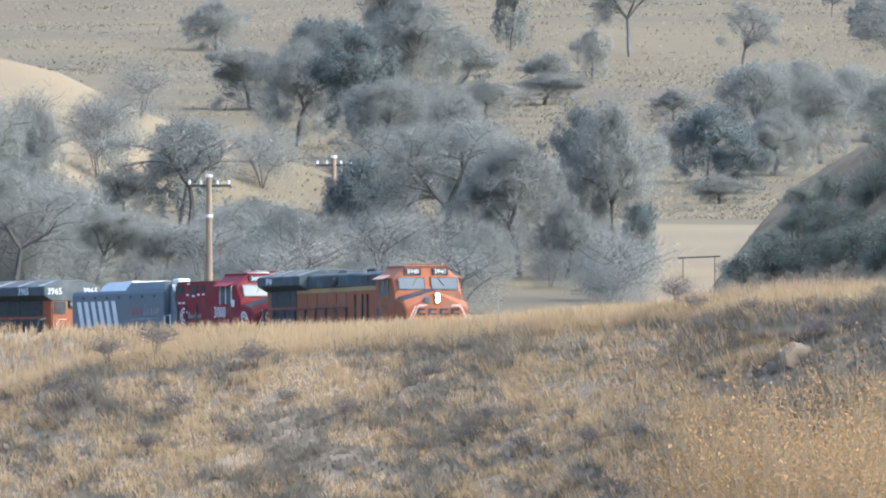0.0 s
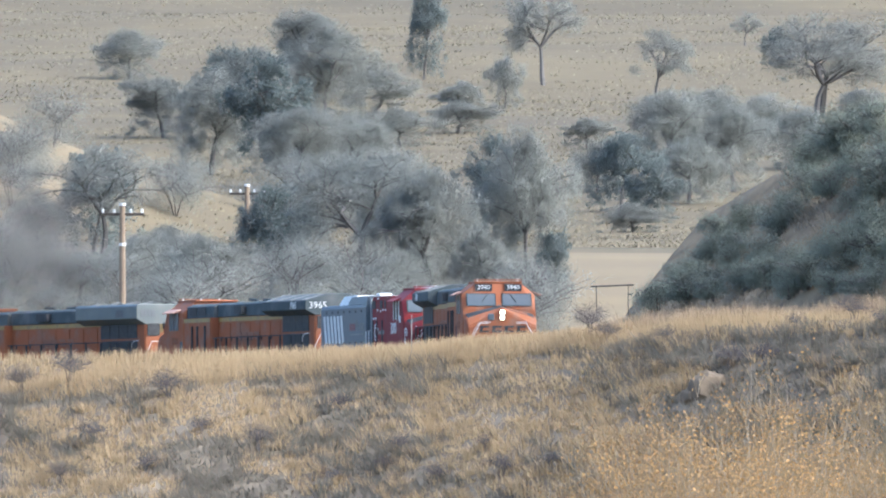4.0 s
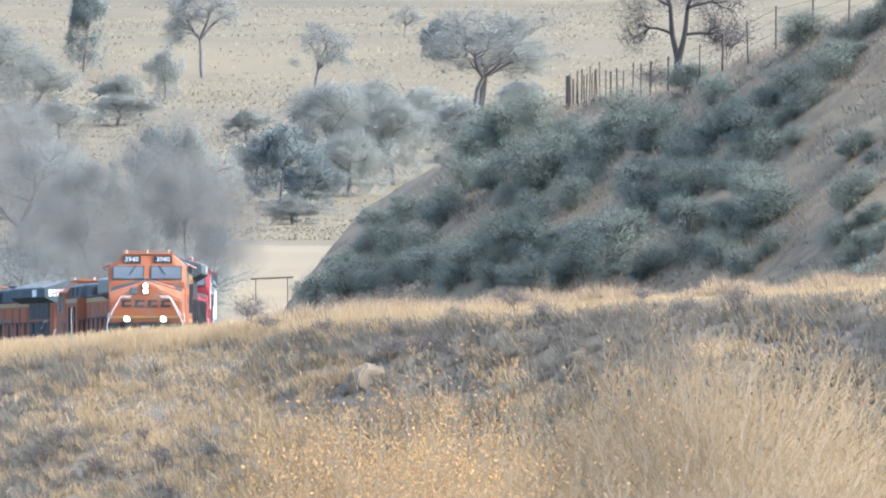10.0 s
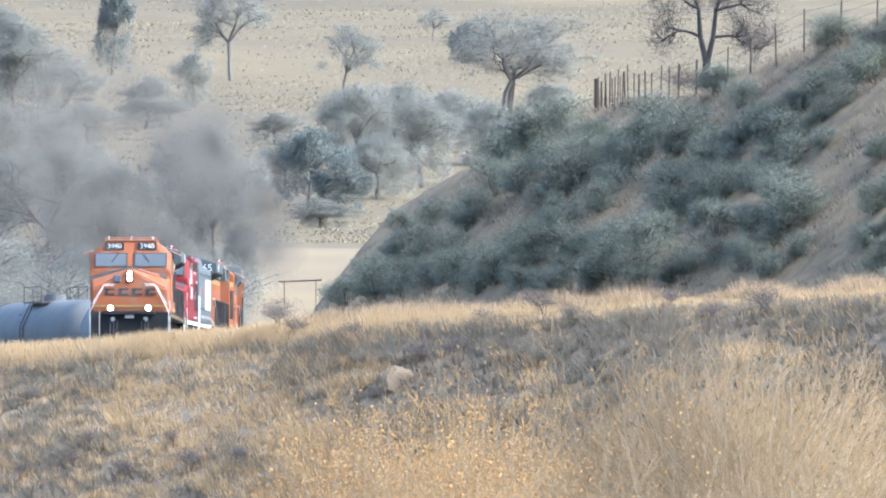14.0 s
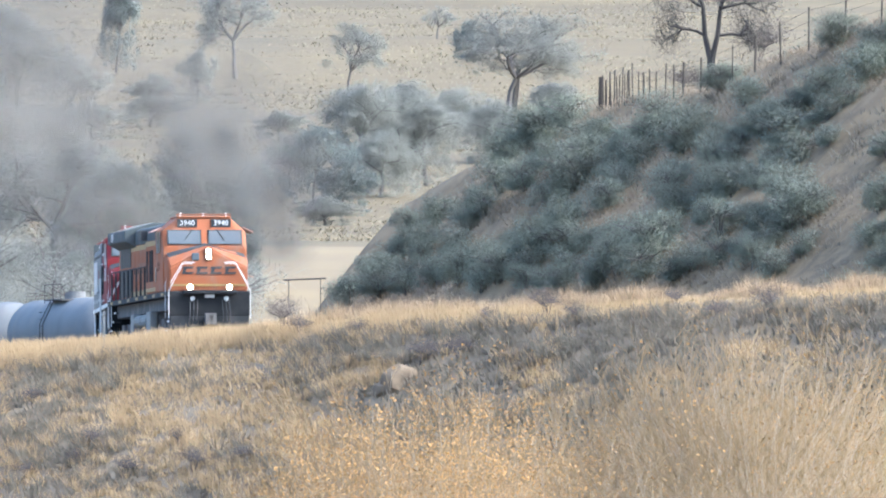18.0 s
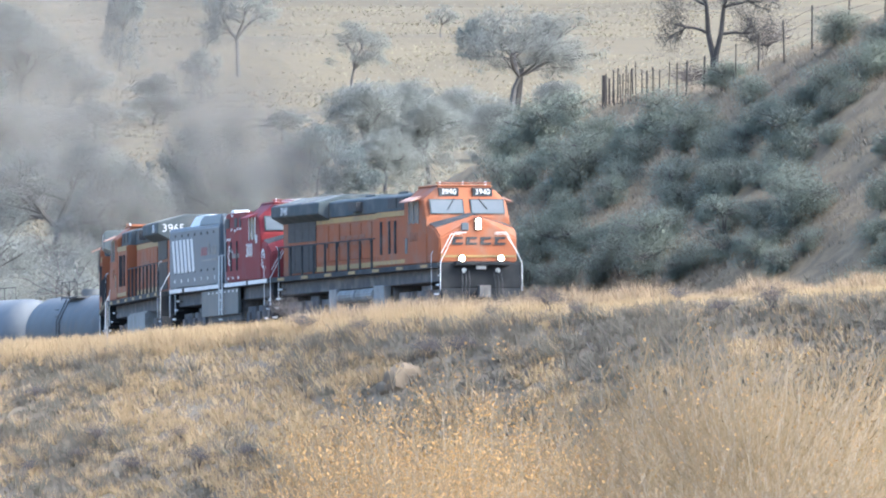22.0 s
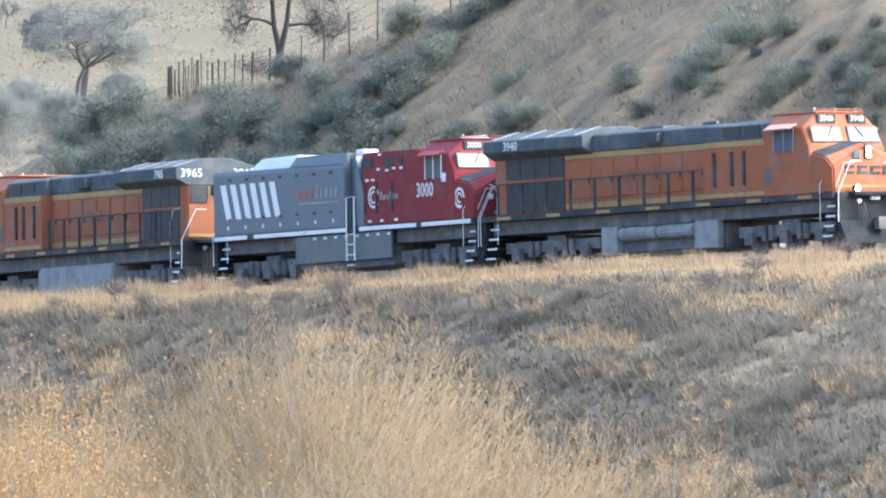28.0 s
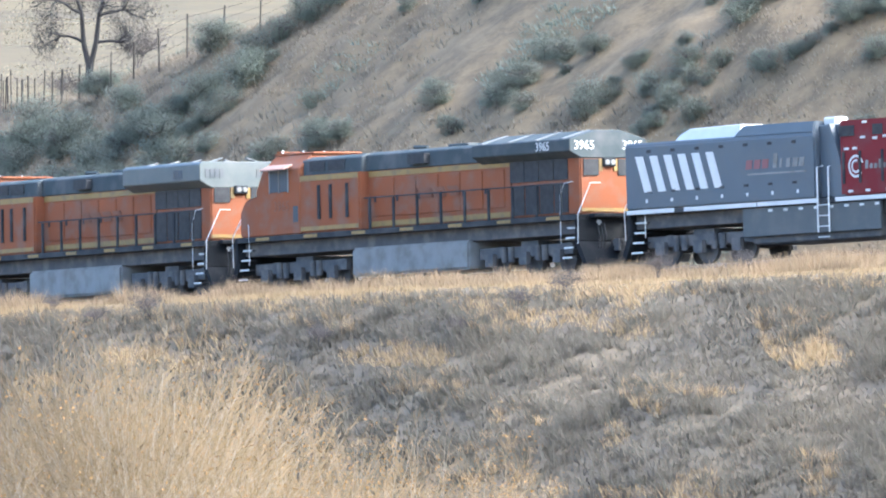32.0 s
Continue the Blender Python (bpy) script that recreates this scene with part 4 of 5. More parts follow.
def raw(name, verts, faces, material, parent=None, heart=None, lift=0.6):
    """A mesh from arrays. With a heart, its leaves or blades are shaded as one soft mass: normals turn away from the heart and up by lift."""
    me = bpy.data.meshes.new(name)
    me.from_pydata(verts if isinstance(verts, list) else verts.tolist(), [], faces if isinstance(faces, list) else faces.tolist())
    me.materials.append(material)
    if heart is not None:
        out = np.asarray(verts, float) - np.asarray(heart, float)
        out /= np.linalg.norm(out, axis=1)[:, None] + 1e-6
        out = out * (1 - lift) + np.array([0, 0, lift])
        out /= np.linalg.norm(out, axis=1)[:, None] + 1e-6
        me.polygons.foreach_set("use_smooth", [True] * len(me.polygons))
        me.normals_split_custom_set_from_vertices(out.tolist())
    ob = new(name, me)
    if parent:
        ob.parent = parent
    return ob


def blades(name, pts, hts, material, per=6, width=0.03, spread=0.16, lean=0.35, label="", category="grass"):
    """Tufts of pointed blades, each blade its own island."""
    n = len(pts)
    p = np.repeat(pts, per, 0)
    h = np.repeat(hts, per) * rng.uniform(0.55, 1.1, n * per)
    a = rng.uniform(0, 2 * math.pi, n * per)
    r = rng.uniform(0, spread, n * per)
    root = p + np.stack([r * np.cos(a), r * np.sin(a), -0.05 + 0 * r], 1)
    l = rng.uniform(0.05, lean, n * per) * h
    tip = root + np.stack([l * np.cos(a), l * np.sin(a), h], 1)
    b = rng.uniform(0, math.pi, n * per)
    w = np.stack([np.cos(b), np.sin(b), 0 * b], 1) * (width * rng.uniform(0.6, 1.4, n * per))[:, None]
    v = np.stack([root - w, root + w, tip], 1).reshape(-1, 3)
    f = np.arange(len(v)).reshape(-1, 3)
    return tagged(raw(name, v, f, material, None, (0, 900, -300), 0.8), label, category, kind="stuff")


def scatter(n, c0, c1, a0, a1):
    """Random places by column of the reference view and distance ahead of the crest."""
    col, ahead = rng.uniform(c0, c1, n), rng.uniform(a0, a1, n)
    y = crest_d(col) - ahead
    x = (col - 784) / F * y
    z, zone = terrain(x, y)
    return np.stack([x, y, z], 1), col, ahead, zone


def grasses():
    p, col, ahead, zone = scatter(9000, -1000, 2900, -2.5, 3.0)
    k = zone != 1
    blades("crest_grass", p[k], (0.24 + 0.24 * rng.rand(k.sum()) + 0.2 * vnoise(p[k, 0], p[k, 1], 3.0, 21)).clip(0.12) * np.interp(col[k], [800, 1100], [1, 0.5]), GOLD, 9, 0.02, 0.25, 0.8, label="golden dry grass along the crest")
    p, col, ahead, zone = scatter(34000, -1000, 2900, 1.5, 27)
    patch = vnoise(p[:, 0], p[:, 2] * 2.2, 3.2, 22) + 0.6 * vnoise(p[:, 0], p[:, 2] * 2, 1.1, 23)
    bias = np.interp(col, [-700, 300, 560, 900, 1500, 2700], [0.62, 0.62, 0.4, -0.38, -0.5, -0.3]) + (0.6 * np.exp(-((ahead - 6) / 2.2) ** 2) - 0.75 * np.exp(-((ahead - 3.0) / 1.1) ** 2)) * smooth(640, 540, col) - 0.03 * np.clip(ahead - 9, 0, 20)
    gold = patch * 1.2 + bias + rng.normal(0, 0.12, len(p)) > 0.25
    blades("slope_grass", p[gold], 0.14 + 0.26 * rng.rand(gold.sum()), GOLD, 7, 0.034, 0.3, 0.9, label="patchy golden dry grass on the slope")
    q = p[~gold]
    blades("grey_weeds", q, 0.14 + 0.26 * rng.rand(len(q)), GREYWEED, 7, 0.036, 0.32, 1.0, label="grey dead weeds and low brush on the slope")
    # round tufts of low brush
    p, col, ahead, zone = scatter(5200, -1000, 2900, 2.0, 27)
    keep = 0.9 * vnoise(p[:, 0], p[:, 2] * 2.2, 2.4, 27) + np.interp(col, [-700, 500, 700, 1500, 2800], [-0.25, -0.15, 0.15, 0.2, 0.05]) + 0.02 * (ahead - 10) > 0.12
    p = p[keep]
    blades("low_brush", p, 0.28 + 0.42 * rng.rand(len(p)), BRUSHGREY, 34, 0.022, 0.3, 1.5, label="low olive-grey brush scattered on the slope", category="brush")
    p, col, ahead, zone = scatter(3600, -1000, 2900, 2.0, 27)
    p = p[vnoise(p[:, 0], p[:, 2] * 2.2, 2.4, 28) + np.interp(col, [-700, 500, 800, 2800], [0.3, 0.3, -0.4, -0.3]) > 0.05]
    blades("bunch_grass", p, 0.26 + 0.32 * rng.rand(len(p)), GOLD, 30, 0.02, 0.22, 1.1, label="tufts of golden bunch grass on the slope")
    # taller weeds between the crest and the railway
    p, col, ahead, zone = scatter(6500, 500, 2900, -8.5, -1.5)
    u, rz = track_offset(p[:, 0], p[:, 1])
    k = (zone != 1) & (u < -3.4)
    tall = (0.36 + 0.30 * rng.rand(k.sum()) + 0.4 * vnoise(p[k, 0], p[k, 1], 2.0, 24)).clip(0.15)
    blades("trackside_weeds", p[k], tall, TAWNY, 12, 0.02, 0.28, 0.8, label="tall tawny weeds beside the railway")
    p, col, ahead, zone = scatter(3000, -1000, 560, -9, -2.5)
    u, rz = track_offset(p[:, 0], p[:, 1])
    k = (zone != 1) & (abs(u) > 3.4)
    blades("bank_grass", p[k], 0.25 + 0.3 * rng.rand(k.sum()), GOLD, 7, 0.024, label="golden dry grass behind the crest")
    # thin grass and weeds on the cut face
    n = 70000
    ss, uu = rng.uniform(40, 330, n), 4.6 + 22 * rng.rand(n)
    hd = np.interp(ss, sg, th)
    x = np.interp(ss, sg, tx) + np.cos(hd) * uu
    y = np.interp(ss, sg, ty) + np.sin(hd) * uu
    z, zone = terrain(x, y)
    k = (zone == 2) & (vnoise(x + y * 0.5, y * 0.2, 4, 25) > -0.5)
    dark = (zone == 2) & (vnoise(x + y * 0.5, y * 0.2, 2.6, 26) > 0.25) & (rng.rand(n) < 0.4)
    blades("cut_slope_weeds", np.stack([x, y, z], 1)[dark], 0.14 + 0.24 * rng.rand(dark.sum()), BRUSHGREY, 10, 0.022, 0.4, 1.2, label="low grey weeds on the cut slope")
    scrub = (zone == 2) & (rng.rand(n) < 0.45) & (np.sin((x * 46 + (z - 2) * -55) / 46.0 + 1.5 * vnoise(x, y, 5, 29)) + 1.3 * vnoise(x, y * 0.4, 3.0, 30) > 1.25)
    blades("cut_slope_scrub", np.stack([x, y, z], 1)[scrub], 0.14 + 0.2 * rng.rand(scrub.sum()), SAGE, 16, 0.022, 0.4, 1.4, label="low green scrub, paled for haze, on the cut slope", category="brush")
    blades("cut_slope_grass", np.stack([x, y, z], 1)[k], 0.1 + 0.14 * rng.rand(k.sum()), DUSTGRASS, 7, 0.02, 0.4, 1.3, label="thin dusty grass on the cut slope")


DUSTGRASS = mat("dusty_thin_grass", (0.281, 0.23, 0.166), (0.212, 0.174, 0.129), 0.6, 0.9, per_island=0.15, translucent=0.5)
grasses()


def far_grass():
    n = 60000
    y = 1520 + 1180 * rng.rand(n) ** 1.2
    x = (rng.uniform(-900, 1400, n) - 784) / F * y
    z, zone = terrain(x, y)
    k = (zone == 3) & (vnoise(x, y * 0.4, 14, 31) + 0.8 * vnoise(x, y, 4, 32) + rng.normal(0, 0.4, n) > -0.25)
    blades("far_grass_clumps", np.stack([x, y, z], 1)[k], (0.10 + 0.18 * rng.rand(k.sum())), FARGRASS, 3, 0.09, 0.8, 1.6, label="rough dry grass clumps on the far slope")


far_grass()


def leaf_cloud(n, r, flat, size, seed, hollow=0.55, lumps=9, low=0.0):
    """Small leaves gathered into uneven lumps inside a crown of radius r."""
    g = np.random.RandomState(seed)
    c = g.normal(size=(lumps, 3))
    c /= np.linalg.norm(c, axis=1)[:, None]
    c *= r * g.uniform(0.35, 0.8, (lumps, 1))
    c[:, 2] = c[:, 2] * flat
    c[:, 2] = np.maximum(c[:, 2], -low * r)
    k = g.randint(0, lumps, n)
    d = g.normal(size=(n, 3))
    d /= np.linalg.norm(d, axis=1)[:, None]
    rad = r * g.uniform(0.32, 0.6, lumps)[k] * g.uniform(hollow, 1.0, n) ** 0.6
    p = c[k] + d * rad[:, None] * np.array([1, 1, flat])
    a, b = g.normal(size=(n, 3)), g.normal(size=(n, 3))
    a /= np.linalg.norm(a, axis=1)[:, None]
    b /= np.linalg.norm(b, axis=1)[:, None]
    s = size * g.uniform(0.5, 1.3, (n, 1))
    return np.stack([p - a * s, p + a * s, p + b * s * 1.3], 1).reshape(-1, 3)


def limbs(seed, height, spread, forks=3, depth=4, r0=0.22, start=0.3, droop=0.0, multi=1):
    """Branch lines as (points, r0, r1), grown from the trunk outwards."""
    g = random.Random(seed)
    out, tips = [], []

    def grow(p, d, length, r, lev):
        pts, q = [p], p.copy()
        nseg = 3
        for i in range(nseg):
            d = (d + Vector((g.uniform(-1, 1), g.uniform(-1, 1), g.uniform(-0.5, 0.6))) * 0.28 + Vector((0, 0, -droop * lev * 0.12))).normalized()
            q = q + d * length / nseg
            pts.append(q.copy())
        out.append((pts, r, r * 0.62))
        if lev >= depth:
            tips.append(q.copy())
            return
        for k in range(forks if lev else forks + 1):
            a = 2 * math.pi * (k + g.random() * 0.7) / (forks if lev else forks + 1)
            side = Vector((math.cos(a), math.sin(a), 0))
            nd = (d * g.uniform(0.5, 0.9) + side * g.uniform(0.6, 1.05) * spread).normalized()
            at = pts[-1] if k == 0 or lev == 0 else pts[g.choice((1, 2, 3))]
            grow(at.copy(), nd, length * g.uniform(0.6, 0.82), r * 0.58, lev + 1)

    for m in range(multi):
        lean = Vector((g.uniform(-1, 1), g.uniform(-1, 1), 0)) * (0.12 if multi == 1 else 0.4)
        grow(Vector((g.uniform(-.1, .1) * (multi > 1), 0, 0)), (Vector((0, 0, 1)) + lean).normalized(), height * start, r0, 0)
    return out, tips


def tubes_mesh(lines, sides=5, thin=3):
    V, Fc = [], []
    for pts, r, r1 in lines:
        n = sides if r > 0.03 else thin
        base = len(V)
        for i, p in enumerate(pts):
            d = (pts[min(i + 1, len(pts) - 1)] - pts[max(i - 1, 0)]).normalized()
            a = d.orthogonal().normalized()
            b = d.cross(a)
            q = r + (r1 - r) * i / (len(pts) - 1)
            for k in range(n):
                t = 2 * math.pi * k / n
                V.append(tuple(p + a * (q * math.cos(t)) + b * (q * math.sin(t))))
        for i in range(len(pts) - 1):
            for k in range(n):
                u, w = base + i * n + k, base + i * n + (k + 1) % n
                Fc.append((u, w, w + n, u + n))
    return V, Fc


def twigs_at(tips, per, length, width, seed, up=0.3):
    """Slender twigs bursting from branch ends."""
    g = np.random.RandomState(seed)
    t = np.repeat(np.array([tuple(p) for p in tips]), per, 0)
    n = len(t)
    d = g.normal(size=(n, 3)) + np.array([0, 0, up])
    d /= np.linalg.norm(d, axis=1)[:, None]
    root = t + g.normal(size=(n, 3)) * length * 0.35
    tip = root + d * (length * g.uniform(0.4, 1.2, n))[:, None]
    w = np.cross(d, g.normal(size=(n, 3)))
    w = w / np.linalg.norm(w, axis=1)[:, None] * width
    return np.stack([root - w, root + w, tip], 1).reshape(-1, 3)


def tris(v):
    return np.arange(len(v)).reshape(-1, 3)


def oak(seed, height, spread, kind_, label, per=100, lump=0.11, low=0.28, skirt=0.1, extra=80):
    """An oak of crooked limbs whose crown is gathered in clumps of fine twigs or small leaves at the limbs' ends."""
    e = new("oak_tree")
    tagged(e, label, "tree")
    lines, tips = limbs(seed, height, spread, 3, 4, height * 0.026, low, 0.15)
    pts_ = np.array([tuple(p) for p in tips])
    kz, kr = height / pts_[:, 2].max(), 0.5 * height / np.percentile(np.linalg.norm(pts_[:, :2], axis=1), 92)
    fit = lambda p: Vector((p.x * kr, p.y * kr, p.z * kz))
    lines = [([fit(p) for p in pts], r, r1) for pts, r, r1 in lines]
    pts_ = pts_ * np.array([kr, kr, kz])
    v, f = tubes_mesh(lines)
    raw("trunk", v, f, BARK, e)
    g = np.random.RandomState(seed + 2)
    # further clumps fill the dome between the limbs
    a, r, c = g.uniform(0, 2 * math.pi, extra), np.sqrt(g.uniform(0.05, 1, extra)), g.uniform(0, 1, extra) ** 0.8
    rim = 0.5 * height * np.sqrt(np.clip(1 - c ** 2.2, 0.04, 1)) * (0.85 + 0.22 * np.sin(3 * a + seed) * np.cos(2 * a))
    pts_ = np.concatenate([pts_, np.stack([r * rim * np.cos(a), r * rim * np.sin(a), height * (skirt + (0.96 - skirt) * c)], 1)])
    big = g.uniform(0.5, 1.25, len(pts_)) * lump * height
    k = g.randint(0, len(pts_), per * len(pts_))
    d = g.normal(size=(len(k), 3))
    d /= np.linalg.norm(d, axis=1)[:, None]
    mid = pts_[k] + d * (big[k] * g.uniform(0.05, 1.0, len(k)) ** 0.7)[:, None] * np.array([1.05, 1.05, 0.95])
    mid[:, 2] = np.maximum(mid[:, 2], height * 0.05)
    leafy = kind_ == "leafy"
    d = g.normal(size=mid.shape) + np.array([0, 0, 0.4])
    d /= np.linalg.norm(d, axis=1)[:, None]
    w = np.cross(d, g.normal(size=mid.shape))
    w = w / np.linalg.norm(w, axis=1)[:, None] * height * (0.007 if leafy else 0.0018)
    ln = height * g.uniform(0.012, 0.03, (len(mid), 1)) if leafy else height * g.uniform(0.035, 0.085, (len(mid), 1))
    q = np.stack([mid - w, mid + w, mid + d * ln], 1).reshape(-1, 3)
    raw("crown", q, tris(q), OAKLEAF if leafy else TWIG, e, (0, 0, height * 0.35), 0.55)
    return e


def shrub_model(seed, r, material, label, name="shrub", leaf=1.0):
    e = new(name)
    tagged(e, label, "shrub")
    v = leaf_cloud(int(5400 / leaf), r, 0.75, (0.023 * r + 0.009) * leaf, seed, 0.05, 15, 0.25)
    v[:, 2] += 0.55 * r
    lines, tips = limbs(seed, r * 1.3, 1.2, 3, 2, 0.03, 0.55, 0, 4)
    w = twigs_at(tips, 12, 0.3 * r, 0.007, seed + 1)
    v = np.concatenate([v, w])
    raw("foliage", v, tris(v), material, e, (0, 0, 0.1 * r), 0.5)
    vv, ff = tubes_mesh(lines, 4)
    raw("stem", vv, ff, DARKTWIG, e)
    return e


def put(model, place, turn=0.0, scale=1.0, used=set()):
    """The model itself the first time, copies of it afterwards."""
    size = scale if isinstance(scale, tuple) else (scale, scale, scale)
    m = Matrix.Translation(place) @ Matrix.Rotation(turn, 4, "Z")
    if model.name in used:
        ob = copy_thing(model, m)
        ob.scale = size
    else:
        used.add(model.name)
        ob = model
        ob.matrix_basis = m @ Matrix.Diagonal((*size, 1))
    return ob


def hill_shrubs():
    models = [shrub_model(40 + i, 1.0, SAGE, "dark green shrub, paled for haze, on the cut slope") for i in range(4)]
    g = random.Random(5)
    placed = []
    tries = 0
    while len(placed) < 300 and tries < 6000:
        tries += 1
        col = g.choice((g.uniform(500, 760), g.uniform(545, 1250), g.uniform(700, 1600), g.uniform(1200, 2800)))
        top = float(hill_row(col))
        low = float(crest_row(col)) - 30
        if tries <= 18:
            col = 500 + 25 * tries + g.uniform(-8, 8)
            top, low = float(hill_row(col)) + 10, 900
        row = g.uniform(max(top, -60) + 4, low) if g.random() < 0.8 else max(top, -60) + g.uniform(4, 40)
        if tries <= 18:
            # along the skyline: the first row down from it that meets the cut slope
            row = next((r for r in np.arange(top, top + 170, 7) if terrain(*hit(col, r, 870, 1080, 0.5)[:2])[1][0] == 2), 950) + 10
        if row > low:
            continue
        if 1035 < col < 1250 and row < top + 62:
            continue
        # bare patches and streaks between the bushes run down to the left
        u, v = np.array([col + row * 1.2]), np.array([row * 0.45])
        bare_ = float(vnoise(u, v, 62, 41)[0] + 0.7 * vnoise(u, v * 1.3, 27, 42)[0])
        if tries > 18 and bare_ < (-0.7 if col < 800 else -0.3 if col < 1000 else 0.02 if col < 1400 else 0.28 if col < 1600 else 0.55):
            continue
        size = g.uniform(0.6, 1.3) * (1.1 if col < 1200 else 0.9 if col < 1560 else 0.6)
        if tries > 18 and any(abs(col - c) < 19 * (size + s) and abs(row - r) < 12 * (size + s) for c, r, s in placed):
            continue
        p = hit(col, row, 870, 1080, 0.5)
        if terrain(p.x, p.y)[1][0] not in (2, 0) or track_offset(p.x, p.y)[0][0] < 4.5:
            continue
        placed.append((col, row, size))
        ob = put(models[g.randrange(4)], p - Vector((0, 0, 0.1)), g.uniform(0, 6.28), size)
        tagged(ob, group="shrubs on the cut slope")


hill_shrubs()

def place_tree(model, base_h, col, row, tall, wide, turn):
    """Stand a tree where its foot shows, scaled to its seen height and spread."""
    p = hit(col, row, 1150, 3000, 2.0)
    sz, sr = tall * p.y / F / base_h, wide * p.y / F / (base_h * 1.12)
    return put(model, p - Vector((0, 0, 0.15)), turn, (sr, sr, sz))


def far_trees():
    grey = [oak(60 + i, 9.0, 1.0, "grey", "bare grey oak with dense fine twigs in the valley", 105, 0.1, 0.3, 0.06, 130) for i in range(4)]
    bare = [oak(70 + i, 8.0, 0.8, "bare", "leafless oak with open crooked limbs", 60, 0.085, 0.3, 0.45, 20) for i in range(3)]
    dark = [oak(80 + i, 8.5, 0.9, "leafy", "grey-green leafy oak in the valley", 80, 0.1, 0.24, 0.05, 130) for i in range(2)]
    # kind, model, column and row of the foot, seen height and spread
    rows = [
        # the great oaks behind the curve
        ("b", 0, 88, 520, 266, 420), ("g", 0, 130, 480, 225, 200), ("g", 3, -50, 430, 120, 120), ("g", 1, 208, 532, 245, 270), ("g", 2, 372, 520, 300, 210), ("d", 0, 318, 430, 205, 130), ("d", 1, 420, 522, 130, 90),
        ("d", 0, -80, 512, 195, 190), ("g", 3, 290, 536, 150, 150), ("g", 2, 140, 545, 110, 160),
        # by the foot of the golden ridge
        ("d", 1, -395, 440, 190, 200), ("b", 1, -380, 450, 205, 280), ("g", 3, -310, 520, 120, 190), ("g", 1, -200, 528, 125, 200), ("g", 0, -420, 545, 110, 190), ("g", 2, -260, 455, 70, 120),
        ("b", 2, -652, 548, 225, 400), ("b", 0, -690, 560, 190, 300), ("g", 3, -645, 425, 200, 140), ("g", 2, -740, 440, 250, 190), ("g", 1, -540, 545, 150, 190), ("g", 0, -490, 450, 110, 150), ("g", 0, -800, 560, 230, 260),
        # wooded fold of the hillside
        ("g", 1, -185, 300, 185, 220), ("d", 0, -70, 300, 215, 190), ("g", 2, 20, 215, 185, 210), ("d", 1, -150, 180, 110, 130), ("g", 3, 100, 195, 95, 170), ("g", 0, -270, 235, 110, 170), ("g", 3, -110, 235, 165, 200),
        ("g", 2, -330, 130, 90, 140), ("g", 1, 60, 310, 120, 180), ("g", 0, -10, 150, 140, 170), ("g", 2, 150, 250, 70, 150), ("g", 0, -30, 320, 140, 230), ("g", 1, 250, 225, 60, 160),
        # single trees on the pasture
        ("d", 1, 191, 130, 165, 95), ("b", 0, 403, 140, 160, 200), ("b", 1, 606, 180, 140, 150), ("b", 0, 893, 198, 178, 310), ("b", 2, 888, 202, 160, 270), ("d", 0, 812, 110, 75, 70), ("g", 2, 335, 182, 95, 80), ("g", 3, 260, 190, 60, 110),
        # blue-grey clump beyond the pale field
        ("d", 1, 540, 365, 145, 150), ("g", 0, 620, 330, 180, 210), ("g", 2, 660, 350, 120, 190), ("g", 1, 740, 330, 150, 200), ("d", 0, 590, 385, 110, 130), ("g", 1, 700, 270, 125, 210), ("g", 3, 790, 265, 110, 200), ("g", 2, 500, 330, 90, 120), ("g", 3, 560, 400, 55, 150), ("g", 2, 860, 290, 110, 170),
        ("g", 1, 480, 255, 60, 110), ("b", 2, 760, 70, 60, 70), ("g", 0, 960, 215, 70, 120),
    ]
    pool = {"g": (grey, 9.0), "b": (bare, 8.0), "d": (dark, 8.5)}
    for i, (k, j, col, row, tall, wide) in enumerate(rows):
        models, h = pool[k]
        tagged(place_tree(models[j % len(models)], h, col, row, tall, wide, i * 1.7), group="oaks of the valley")
    return bare


BARE = far_trees()


def brush():
    """Low grey brush at the foot of the valley's trees."""
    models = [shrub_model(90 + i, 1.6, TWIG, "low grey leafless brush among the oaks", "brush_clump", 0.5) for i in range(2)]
    g = random.Random(11)
    for i in range(70):
        col = g.uniform(-760, 400)
        row = g.uniform(470, 600) if i % 3 else g.uniform(250, 400)
        p = hit(col, row, 1160, 2600, 2.0)
        if abs(track_offset(p.x, p.y)[0][0]) < 7:
            continue
        tagged(put(models[i % 2], p - Vector((0, 0, 0.1)), g.uniform(0, 6), g.uniform(0.8, 1.9)), group="brush in the valley")


brush()


